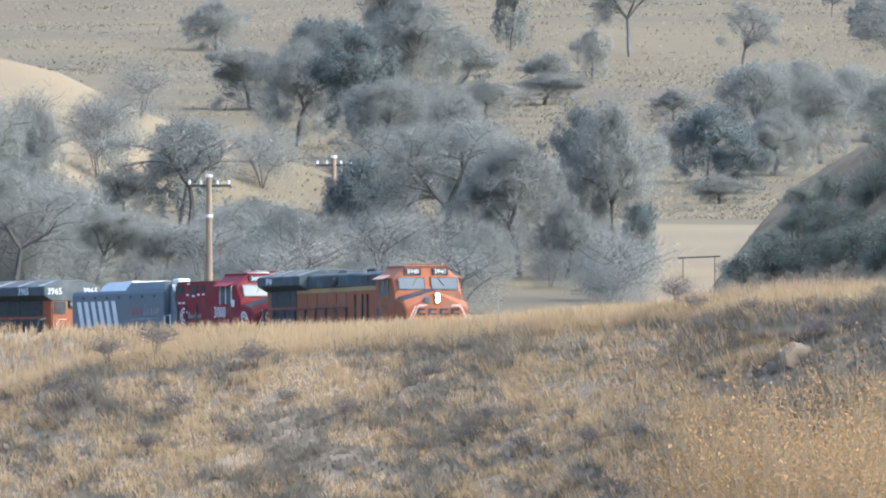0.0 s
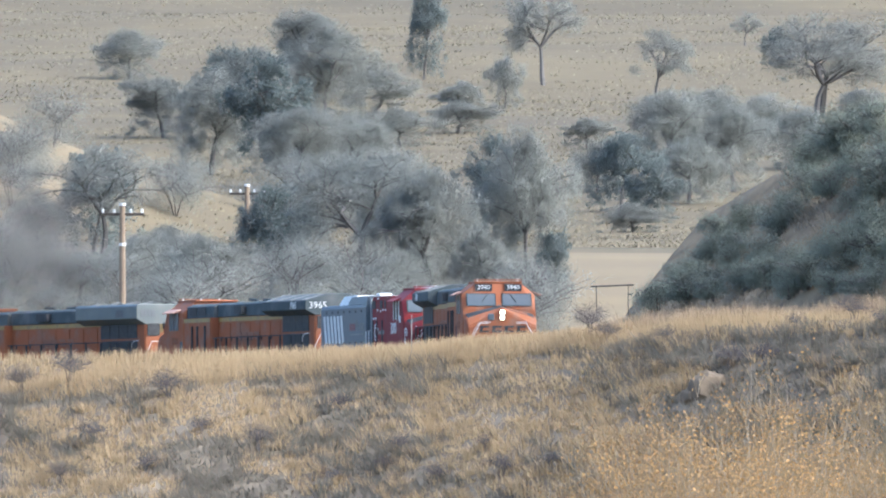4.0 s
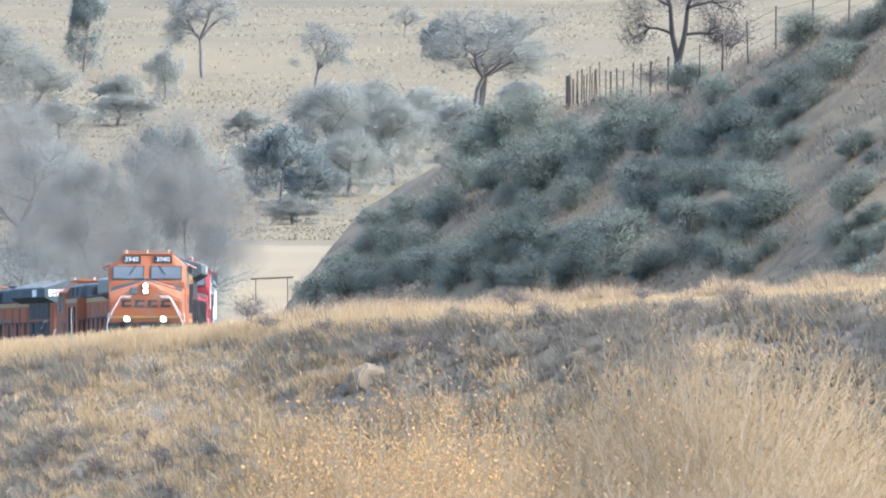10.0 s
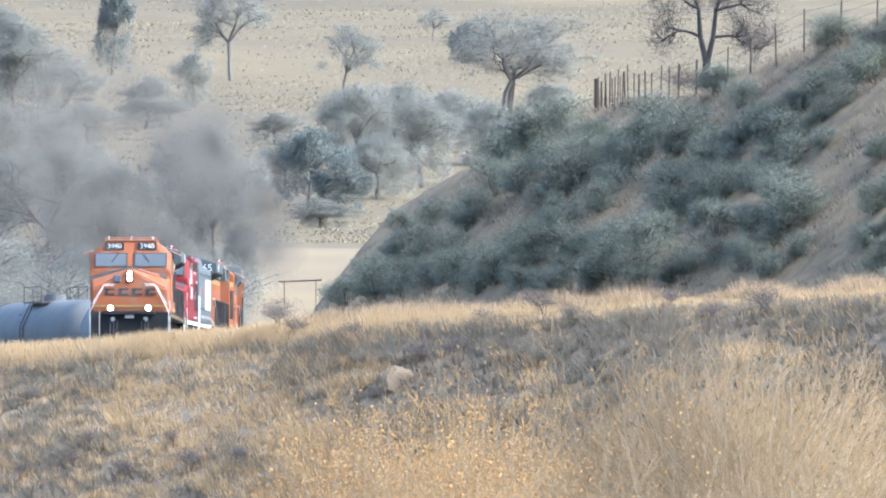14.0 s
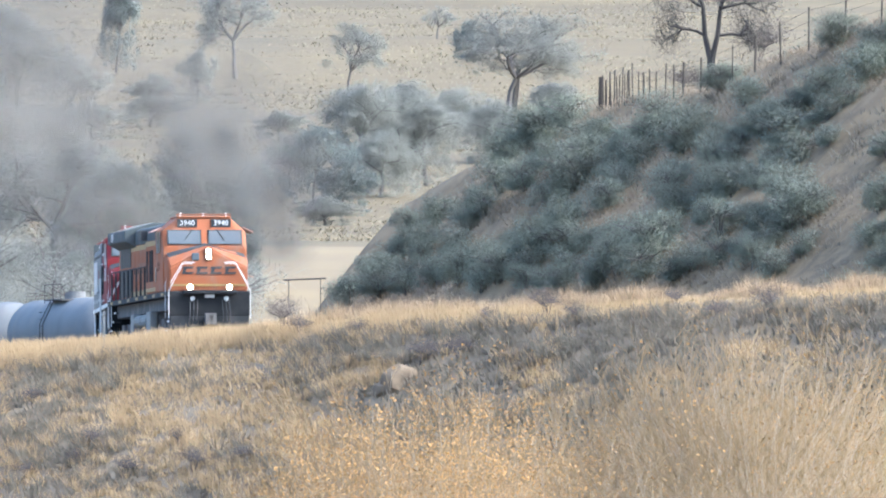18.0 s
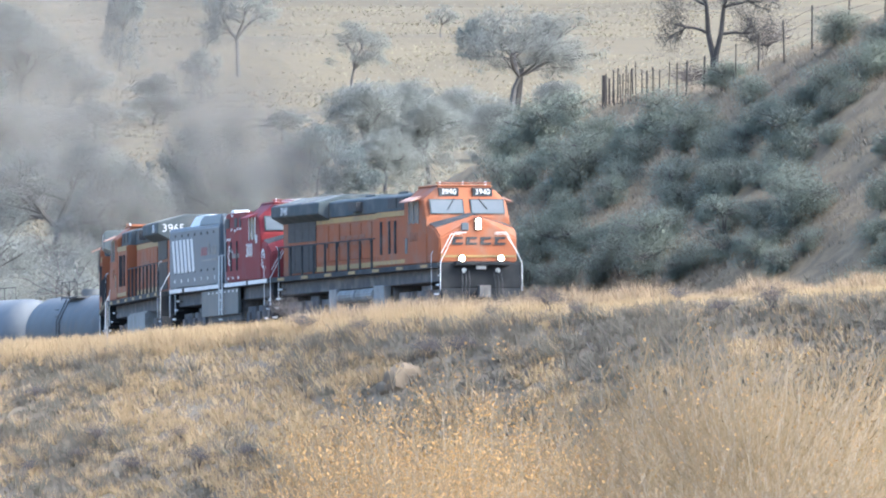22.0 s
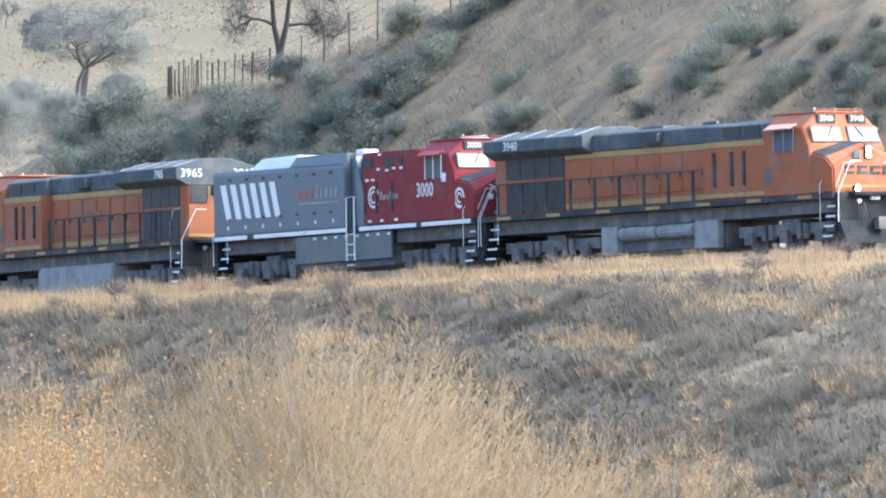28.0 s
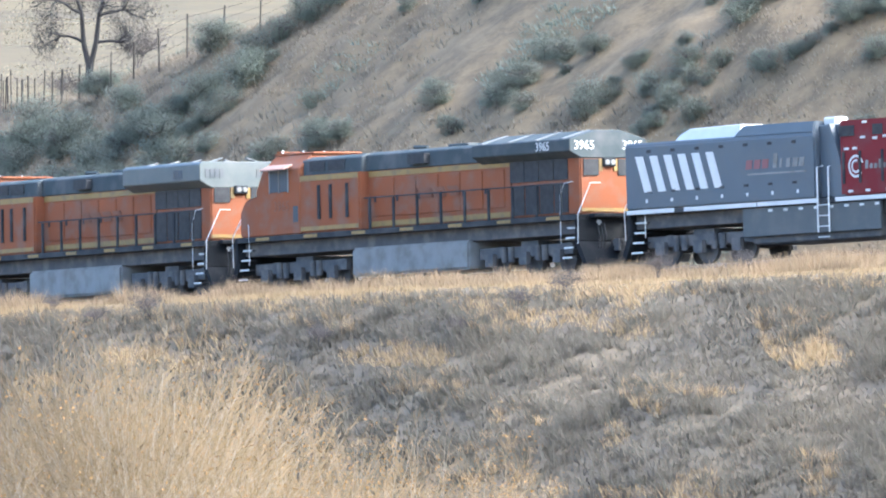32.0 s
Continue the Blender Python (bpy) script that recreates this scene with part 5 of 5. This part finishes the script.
def hill_oak():
    """The oak on the shoulder: a short trunk, two upright stems and spreading limbs."""
    e = new("oak_tree")
    tagged(e, "leafless oak with forked trunk on the hill's shoulder", "tree")
    V_ = Vector
    lines = [([V_((0, 0, -0.3)), V_((0.02, 0, 0.5)), V_((0.04, 0, 1.3))], 0.2, 0.17)]
    tips = []
    stems_ = ([V_((0.0, 0, 1.2)), V_((-0.22, 0.1, 2.2)), V_((-0.3, 0, 3.4)), V_((-0.75, 0.1, 4.8))], [V_((0.06, 0, 1.2)), V_((0.3, -0.1, 2.2)), V_((0.42, 0, 3.3)), V_((0.9, 0, 5.0))])
    for st in stems_:
        lines.append((st, 0.13, 0.06))
    g = random.Random(4)
    for i, (at, ang, up, ln) in enumerate(((stems_[0][1], 2.9, 0.35, 2.4), (stems_[0][2], 3.4, 0.5, 2.6), (stems_[0][3], 2.6, 1.0, 2.6), (stems_[0][3], 4.4, 1.2, 2.2), (stems_[1][1], 0.2, 0.25, 2.2),
                                           (stems_[1][2], -0.2, 0.5, 2.6), (stems_[1][3], 0.4, 0.9, 2.8), (stems_[1][3], 1.4, 1.3, 2.4), (stems_[0][2], 1.6, 0.9, 2.2), (stems_[1][2], 4.7, 0.9, 2.2))):
        sub_, tp = limbs(300 + i, ln, 0.95, 3, 3, 0.07, 0.42, 0.3)
        d = V_((math.cos(ang), math.sin(ang), up)).normalized()
        m = Matrix.Translation(at) @ d.to_track_quat("Z", "Y").to_matrix().to_4x4()
        lines.extend(([m @ p for p in pts], r, r1) for pts, r, r1 in sub_)
        tips.extend(m @ p for p in tp)
    v, f = tubes_mesh(lines, 6)
    raw("trunk", v, f, BARKDARK, e)
    tw = twigs_at(tips, 15, 0.75, 0.007, 301)
    raw("crown", tw, tris(tw), BARKDARK, e)
    p = hit(1243, 153, 880, 1080, 0.5)
    e.matrix_basis = Matrix.Translation(p - Vector((0, 0, 0.1)))
    o = copy_thing(BARE[0], Matrix.Translation(hit(1700, -20, 880, 1080, 0.5) - Vector((0, 0, 0.2))) @ Matrix.Rotation(2.0, 4, "Z"))
    o.scale = (0.9, 0.9, 0.9)
    tagged(o, "leafless oak with drooping limbs above the fence", "tree")


hill_oak()


def twiggy_bush(seed, label):
    e = new("leafless_bush")
    tagged(e, label, "shrub")
    lines, tips = limbs(seed, 1.3, 1.2, 3, 3, 0.02, 0.42, 0, 5)
    v, f = tubes_mesh(lines, 4)
    raw("stem", v, f, DARKTWIG, e)
    tw = twigs_at(tips, 4, 0.28, 0.005, seed)
    tagged(raw("twig_mass", tw, tris(tw), DARKTWIG, e), kind="stuff")
    return e


def crest_bushes():
    models = [twiggy_bush(30 + i, "dark leafless bush in the dry grass") for i in range(3)]
    g = random.Random(3)
    rows = [(485, 588, 1.0), (520, 598, 0.7), (955, 562, 0.9), (1000, 570, 0.6), (-434, 672, 1.1), (-259, 700, 1.0), (-520, 690, 0.9), (-600, 760, 1.0), (-390, 780, 0.8),
            (150, 800, 0.7), (40, 720, 0.6), (330, 840, 0.8), (-100, 790, 0.9), (800, 640, 0.8), (730, 650, 0.9), (620, 600, 0.6), (1180, 545, 0.6), (1250, 570, 0.7), (1325, 118, 1.7), (1160, 160, 1.1), (1195, 160, 1.2),
            (1350, 560, 0.9), (1650, 610, 0.8), (2000, 640, 0.7), (2250, 660, 0.8), (2500, 600, 0.7), (2080, 560, 0.8), (1900, 720, 0.7), (2400, 760, 0.8), (2650, 700, 0.8), (850, 575, 0.5), (120, 830, 0.6), (215, 850, 0.7), (300, 790, 0.5), (420, 825, 0.6), (-300, 830, 0.7), (-450, 850, 0.7), (30, 850, 0.6), (-200, 760, 0.6)]
    for i, (col, row, s) in enumerate(rows):
        tagged(put(models[i % 3], hit(col, row, 850, 1080, 0.3) - Vector((0, 0, 0.05)), g.uniform(0, 6), s), group="leafless bushes on the slope")


crest_bushes()


def cottonwood(seed, h, leafy, label):
    """A slender young tree of many pale upright shoots."""
    e = new("young_cottonwood")
    tagged(e, label, "tree", "young cottonwoods by the creek")
    g = random.Random(seed)
    trunk, shoots, tips = [], [], []
    for m in range(5):
        a = 2 * math.pi * m / 5 + g.random()
        q = Vector((0.15 * math.cos(a), 0.15 * math.sin(a), 0))
        out = Vector((math.cos(a), math.sin(a), 0)) * g.uniform(0.1, 0.22)
        pts = [q + (Vector((0, 0, 1)) + out) * (h * 0.72 * t) + Vector((g.uniform(-.06, .06), g.uniform(-.06, .06), 0)) for t in (0, 0.3, 0.6, 0.85, 1)]
        trunk.append((pts, 0.034, 0.014))
    heart = Vector((0, 0, h - 2.5))
    canes = []
    up = Vector((0, 0, 1))
    for k in range(64):
        b = g.uniform(0, 2 * math.pi)
        side = Vector((math.cos(b), math.sin(b), 0))
        th_ = 1.15 * math.sqrt(g.random())
        ln = g.uniform(1.6, 2.5) * (1 - 0.2 * th_)
        q = heart + side * g.uniform(0, 0.5) + up * g.uniform(-0.8, 0.1)
        pts = [q.copy()]
        for i in range(6):
            tilt = th_ * (1 - 0.09 * i)
            d = (up * math.cos(tilt) + side * math.sin(tilt) + Vector((g.uniform(-.14, .14), g.uniform(-.14, .14), g.uniform(-.08, .08)))).normalized()
            q = q + d * ln / 6
            pts.append(q.copy())
        canes.append((pts, g.uniform(0.0045, 0.0075), 0.0025))
        tips.append(pts[-1])
        for j in range(10):
            t = 1.2 + 4.7 * (j + g.random()) / 10
            i = min(5, int(t))
            s0 = pts[i].lerp(pts[i + 1], t - i)
            along = (pts[i + 1] - pts[i]).normalized()
            b2 = g.uniform(0, 2 * math.pi)
            d2 = (along * 0.9 + Vector((math.cos(b2), math.sin(b2), 0)) * g.uniform(0.5, 1.0)).normalized()
            l2 = g.uniform(0.22, 0.62) * (1.15 - t / 12)
            e1 = s0 + d2 * l2 * 0.5
            e2 = e1 + (d2 + up * 0.55).normalized() * l2 * 0.5
            shoots.append(([s0, e1, e2], 0.0046, 0.0024))
            tips.append(e2)
            for m in range(2):
                b3 = g.uniform(0, 2 * math.pi)
                f0 = s0.lerp(e1, g.uniform(0.3, 1)) if m else e1.lerp(e2, g.uniform(0, 0.8))
                d3 = (d2 * 0.8 + Vector((math.cos(b3), math.sin(b3), g.uniform(0, 0.8))) * 0.8).normalized()
                f1 = f0 + d3 * g.uniform(0.08, 0.24)
                shoots.append(([f0, f1], 0.0036, 0.0022))
                tips.append(f1)
    v, f = tubes_mesh(trunk, 5)
    raw("trunk", v, f, BARKPALE, e)
    v, f = tubes_mesh(shoots, 3)
    tagged(raw("twig_mass", v, f, PALETWIG, e, (0, 0, h - 3.5), 0.4), kind="stuff")
    v, f = tubes_mesh(canes, 4)
    tagged(raw("stem", v, f, BARKPALE, e, (0, 0, h - 3.5), 0.5), "slender whitish stems", kind="stuff")
    gg = np.random.RandomState(seed)
    k = gg.choice(len(tips), int(len(tips) * leafy), replace=True)
    c = np.array([tuple(tips[i]) for i in k]) + gg.normal(size=(len(k), 3)) * 0.07 - np.array([0, 0, 0.03])
    a, b = gg.normal(size=c.shape), gg.normal(size=c.shape)
    a /= np.linalg.norm(a, axis=1)[:, None]
    b /= np.linalg.norm(b, axis=1)[:, None]
    s = gg.uniform(0.011, 0.021, (len(k), 1))
    q = np.stack([c - a * s, c - b * s, c + a * s, c + b * s], 1).reshape(-1, 3)
    tagged(raw("foliage", q, np.arange(len(q)).reshape(-1, 4), LEAFGOLD, e), "scattered yellow leaves", kind="stuff")
    return e


def cottonwoods():
    yellow = [cottonwood(200 + i, 8.0, 2.1, "young cottonwood with yellow autumn leaves") for i in range(3)]
    pale = [cottonwood(210 + i, 8.0, 0.18, "pale nearly leafless young cottonwood") for i in range(3)]
    tagged(yellow[0], group="young cottonwoods by the creek")
    rows = [("y", 610, 735, 320), ("y", 700, 722, 335), ("y", 790, 712, 322), ("y", 880, 722, 340), ("y", 955, 735, 328), ("p", 1050, 690, 325), ("p", 1130, 662, 345), ("p", 1215, 628, 330),
            ("p", 1330, 592, 320), ("p", 1290, 612, 340), ("p", 1405, 622, 335), ("p", 1470, 668, 325), ("p", 1560, 728, 330), ("y", 1640, 735, 340), ("p", 1720, 745, 325), ("p", 1800, 775, 335),
            ("p", 1890, 815, 325), ("y", 1960, 850, 332), ("y", 530, 880, 325), ("y", 250, 915, 335), ("y", 660, 800, 310), ("y", 840, 800, 310), ("p", 1010, 790, 312), ("p", 1180, 760, 308), ("p", 1500, 780, 310), ("p", 1370, 740, 305), ("p", 1620, 810, 305), ("p", 1285, 600, 318), ("p", 1372, 600, 322), ("p", 1240, 640, 326), ("p", 1432, 648, 330), ("p", 1335, 625, 314), ("p", 1185, 668, 321), ("y", 750, 745, 316), ("y", 915, 760, 318)]
    for i, (k, col, row, d) in enumerate(rows):
        top = ray(col, row - (22 if k == "y" else 6), d)
        z0 = ground_at(top.x, d)
        s = (top.z - z0) / 7.35
        put((yellow if k == "y" else pale)[i % 3], Vector((top.x, d, z0 - 0.05)), i * 2.1, s)


cottonwoods()

# ---- rocks, fence, poles, track ----
def boulder(seed, sx, sy, sz, place, label):
    bm = bmesh.new()
    bmesh.ops.create_icosphere(bm, subdivisions=3, radius=1)
    for v in bm.verts:
        d = 1 + 0.32 * noise.noise(v.co * 1.3 + Vector((seed, 0, 0))) + 0.12 * noise.noise(v.co * 3.5 + Vector((0, seed, 0)))
        c = v.co * d
        for n_, h in ((Vector((0.25, -0.9, 0.3)), 0.6), (Vector((-0.5, -0.4, 0.75)), 0.66), (Vector((0.8, -0.5, 0.25)), 0.68), (Vector((0.3, -0.2, 0.9)), 0.72), (Vector((-0.85, -0.4, 0.1)), 0.7)):
            n_ = n_.normalized()
            over = c.dot(n_) - h
            if over > 0:
                c = c - n_ * over * 0.95
        v.co = Vector((c.x * sx, c.y * sy, c.z * sz))
    ob = part("boulder", bm, ROCK, None)
    ob.location = place
    return tagged(ob, label, "rock", "pale rocks on the slope")


for i, (col, row, sx, sz, label) in enumerate(((697, 682, 0.78, 0.74, "large pale granite boulder on the dry slope"), (672, 694, 0.55, 0.36, "grey granite boulder half buried in weeds"), (893, 690, 0.25, 0.2, "small pale pointed rock on the slope"),
                                               (882, 737, 0.09, 0.08, "small white stone on the slope"), (1634, 502, 0.13, 0.08, "white stone beside the path"), (1702, 500, 0.1, 0.07, "white stone beside the path"),
                                               (1050, 700, 0.12, 0.08, "small pale rock on the slope"), (2204, 182, 0.1, 0.07, "small white stone on the cut slope"), (1830, 250, 0.12, 0.08, "small pale rock on the cut slope"), (2420, 300, 0.12, 0.09, "small pale rock on the cut slope"), (-515, 668, 0.2, 0.12, "small pale rock on the slope"))):
    boulder(i * 3.7, sx, sx * 0.9, sz, hit(col, row, 840, 1080, 0.3) + Vector((0, 0, sz * 0.12)), label)


def fence():
    e = new("fence")
    tagged(e, "old wood and wire fence of uneven posts", "fence")
    g = random.Random(9)
    tops = []
    cols = [1050 + 4.6 * i + g.uniform(-1, 1) for i in range(12)] + [1106, 1116, 1125, 1136, 1147, 1163, 1178, 1194, 1226, 1282, 1322, 1368, 1417, 1481, 1546, 1610, 1680]
    for i, col in enumerate(cols):
        p = hit(col, float(hill_row(col)) + 8, 880, 1080, 0.5)
        h = g.uniform(0.95, 1.35) if col < 1200 else g.uniform(1.2, 1.5)
        lean = g.uniform(-0.05, 0.05)
        r = 0.11 if i == 0 else g.uniform(0.025, 0.045)
        top = p + Vector((lean, 0, h))
        part("fence_post", tube(bmesh.new(), [p - Vector((0, 0, 0.3)), top], r, 6, r * 0.85), POST, e)
        tops.append((p, top))
    for fz in (0.35, 0.65, 0.92):
        part("wire", tube(bmesh.new(), [p.lerp(t, fz) for p, t in tops], 0.006, 3), POST, e, "thin rusty fence wire")


fence()


def utility_pole(col, row, d, height, label):
    e = new("utility_pole")
    tagged(e, label, "utility pole", "utility poles in the valley")
    top = ray(col, row, d)
    z0 = ground_at(top.x, d)
    e.location = (top.x, d, z0)
    h = top.z - z0
    part("pole", tube(bmesh.new(), [(0, 0, -0.3), (0, 0, h)], 0.19, 10, 0.13), WOOD, e)
    part("crossarm", bevel(B(-1.05, 1.05, -0.06, 0.06, h - 0.5, h - 0.37), 0.01, 1), POST, e)
    for x in (-0.95, -0.4, 0.4, 0.95):
        part("insulator", bevel(disc(bmesh.new(), (x, 0, h - 0.28), (0, 0, 1), 0.07, 0.2, 8), 0.02, 1), WHITE, e, "white insulator")
    part("pole_cap", bevel(disc(bmesh.new(), (0, 0, h + 0.04), (0, 0, 1), 0.17, 0.14, 10), 0.02, 1), WHITE, e, "pale metal pole cap")
    part("band", disc(bmesh.new(), (0, 0, h - 1.9), (0, 0, 1), 0.17, 0.14, 10), WHITE, e)
    return e


utility_pole(-342, 352, 1260, 10, "weathered wooden utility pole with crossarm")
utility_pole(-121, 318, 1480, 10, "grey wooden utility pole among the oaks")


def marker_post(col, row, hpx):
    p = hit(col, row, 850, 1100, 0.3)
    ob = part("marker_post", tube(bmesh.new(), [(0, 0, -0.2), (0, 0, hpx * p.y / F)], 0.016, 8), TANKGREY, None)
    ob.location = p
    tagged(ob, "thin white marker post by the railway", "post")


marker_post(170, 622, 74)


def railway():
    e = new("railway_track")
    tagged(e, "single railway track on pale stone ballast", "railway track", kind="structure")
    ss = np.arange(-330, 470, 2.0)
    c = [rail(s) for s in ss]
    for side in (-1, 1):
        rings = []
        for i, p in enumerate(c):
            d = (c[min(i + 1, len(c) - 1)] - c[max(i - 1, 0)]).normalized()
            n = Vector((-d.y, d.x, 0)).normalized() * side
            q = p + n * 0.755
            rings.append([q + n * a + Vector((0, 0, z)) for a, z in ((-0.036, 0), (0.036, 0), (0.036, -0.04), (0.01, -0.05), (0.01, -0.14), (0.075, -0.17), (-0.075, -0.17), (-0.01, -0.14), (-0.01, -0.05), (-0.036, -0.04))])
        part("rail", loft(bmesh.new(), rings), STEEL, e, "worn steel rail")
    bm = bmesh.new()
    rings = []
    for i, p in enumerate(c):
        d = (c[min(i + 1, len(c) - 1)] - c[max(i - 1, 0)]).normalized()
        n = Vector((-d.y, d.x, 0)).normalized()
        rings.append([p + n * a + Vector((0, 0, z)) for a, z in ((-2.7, -0.85), (2.7, -0.85), (1.75, -0.22), (-1.75, -0.22))])
    part("ballast_bed", loft(bm, rings), BALLAST, e, "pale crushed stone ballast")
    V, Fc = [], []
    box_ = ((-1.3, -0.12, -0.36), (1.3, -0.12, -0.36), (1.3, 0.12, -0.36), (-1.3, 0.12, -0.36), (-1.3, -0.12, -0.165), (1.3, -0.12, -0.165), (1.3, 0.12, -0.165), (-1.3, 0.12, -0.165))
    for s in np.arange(-120, 320, 0.56):
        p, d = rail(s), rail(s + 0.5) - rail(s - 0.5)
        m = Matrix.Translation(p) @ Matrix.Rotation(math.atan2(d.y, d.x) - math.pi / 2, 4, "Z")
        b = len(V)
        V.extend(tuple(m @ Vector(v)) for v in box_)
        Fc.extend(tuple(b + i for i in q) for q in ((4, 5, 6, 7), (0, 1, 5, 4), (1, 2, 6, 5), (2, 3, 7, 6), (3, 0, 4, 7)))
    sl = raw("sleepers", V, Fc, SLEEPER, e)
    tagged(sl, "weathered wooden sleepers", kind="stuff")


railway()


# ---- exhaust smoke ----
PUFFS = []


def exhaust_smoke():
    e = new("exhaust_smoke")
    tagged(e, "drifting grey diesel smoke hanging over the curve", "smoke")
    g = random.Random(17)
    bm = bmesh.new()
    n, rings = 40, 14
    last = None
    for i in range(rings + 1):
        r = i / rings
        ring = []
        for k in range(n if i else 1):
            a = 2 * math.pi * k / n
            p = Vector((r * math.cos(a), 0, r * math.sin(a)))
            p.y = -0.55 * math.sqrt(max(0, 1 - r * r)) + 0.16 * noise.noise(p * 2.6) * (1 - r)
            ring.append(bm.verts.new(p))
        if last:
            for k in range(n):
                bm.faces.new((last[0], ring[k], ring[(k + 1) % n]) if len(last) == 1 else (last[k], ring[k], ring[(k + 1) % n], last[(k + 1) % n]))
        last = ring
    first_ = part("puff", bm, SMOKE, e)
    for p in first_.data.polygons:
        p.use_smooth = True
    first_.data.normals_split_custom_set_from_vertices([(0.2, -0.6, 0.75)] * len(first_.data.vertices))
    # column, row, radius, time at which it settles, 1 for the thinner upper smoke
    spots = [(300, 330, 4.4, 8, 0), (130, 420, 4.4, 7, 0), (420, 380, 3.4, 9, 0), (250, 470, 3.8, 9, 0), (330, 250, 4.4, 12, 0), (40, 290, 5.0, 8, 0), (440, 450, 2.6, 9.5, 0),
             (180, 180, 5.5, 14, 1), (20, 120, 6.0, 16, 1), (380, 150, 5.5, 17, 1), (490, 300, 4.2, 18, 1), (-100, 250, 6.0, 15, 1), (250, 20, 6.0, 19, 1), (80, -20, 6.5, 20, 1)]
    for i, (col, row, size, arrive, pale_) in enumerate(spots):
        ob = first_ if i == 0 else new("puff", first_.data)
        ob.parent = e
        if pale_:
            if "pale" not in globals_:
                me = first_.data.copy()
                me.materials[0] = SMOKEPALE
                globals_["pale"] = me
            ob.data = globals_["pale"]
        ob.scale = (size, size, size * g.uniform(0.75, 1.0))
        PUFFS.append((ob, ray(col, row, 1112 + g.uniform(-8, 60)), arrive, g.uniform(-0.5, 0.5)))


globals_ = {}
exhaust_smoke()


def barrier():
    """A low wooden rail on posts beside the curve."""
    e = new("rail_barrier")
    tagged(e, "weathered dark wooden rail on short posts", "barrier")
    a, b = ray(488, 496, 1046), ray(562, 493, 1040)
    part("crossbar", tube(bmesh.new(), [a, b], 0.03, 7), POST, e)
    for k in (0.12, 0.88):
        p = a.lerp(b, k)
        part("post", tube(bmesh.new(), [(p.x, p.y, ground_at(p.x, p.y) - 0.2), (p.x, p.y, p.z + 0.03)], 0.016, 7), POST, e)


barrier()

# ---- motion ----
def front(t):
    """How far along the line the leading coupler has come."""
    return 3.6 + 10.029 * t - 0.00833 * t * t


def car_pose(s, length, back):
    """The pose of a car whose middle is at s: its two trucks ride on the track."""
    a, b = rail(s + 0.31 * length), rail(s - 0.31 * length)
    d = (a - b).normalized()
    m = Matrix.Translation((a + b) / 2) @ Matrix.Rotation(math.atan2(d.y, d.x), 4, "Z") @ Matrix.Rotation(-math.asin(d.z), 4, "Y")
    return m @ Matrix.Rotation(math.pi, 4, "Z") if back else m


def motions():
    times = [0.5 * k for k in range(65)]
    gone = 0.0
    for thing, length, back, ahead in CARS:
        walk(thing, [(t, car_pose(front(t) - gone - length / 2 + ahead, length, back)) for t in times])
        gone += length
    # smoke drifts in along the valley with the train, then hangs and slowly rises
    for puff, place, arrive, spin in PUFFS:
        rows = []
        for t in (0, 2, 4, 6, 8, 10, 12, 14, 16, 18, 20, 24, 28, 32):
            wait = max(arrive - t, 0)
            over = max(t - arrive, 0)
            off = Vector((-5.2 * wait + 0.10 * over, 1.5 * wait, -0.35 * wait + 0.06 * over))
            rows.append((t, Matrix.Translation(place + off) @ Matrix.Rotation(spin * t / 16, 4, "Y")))
        walk(puff, rows)


motions()
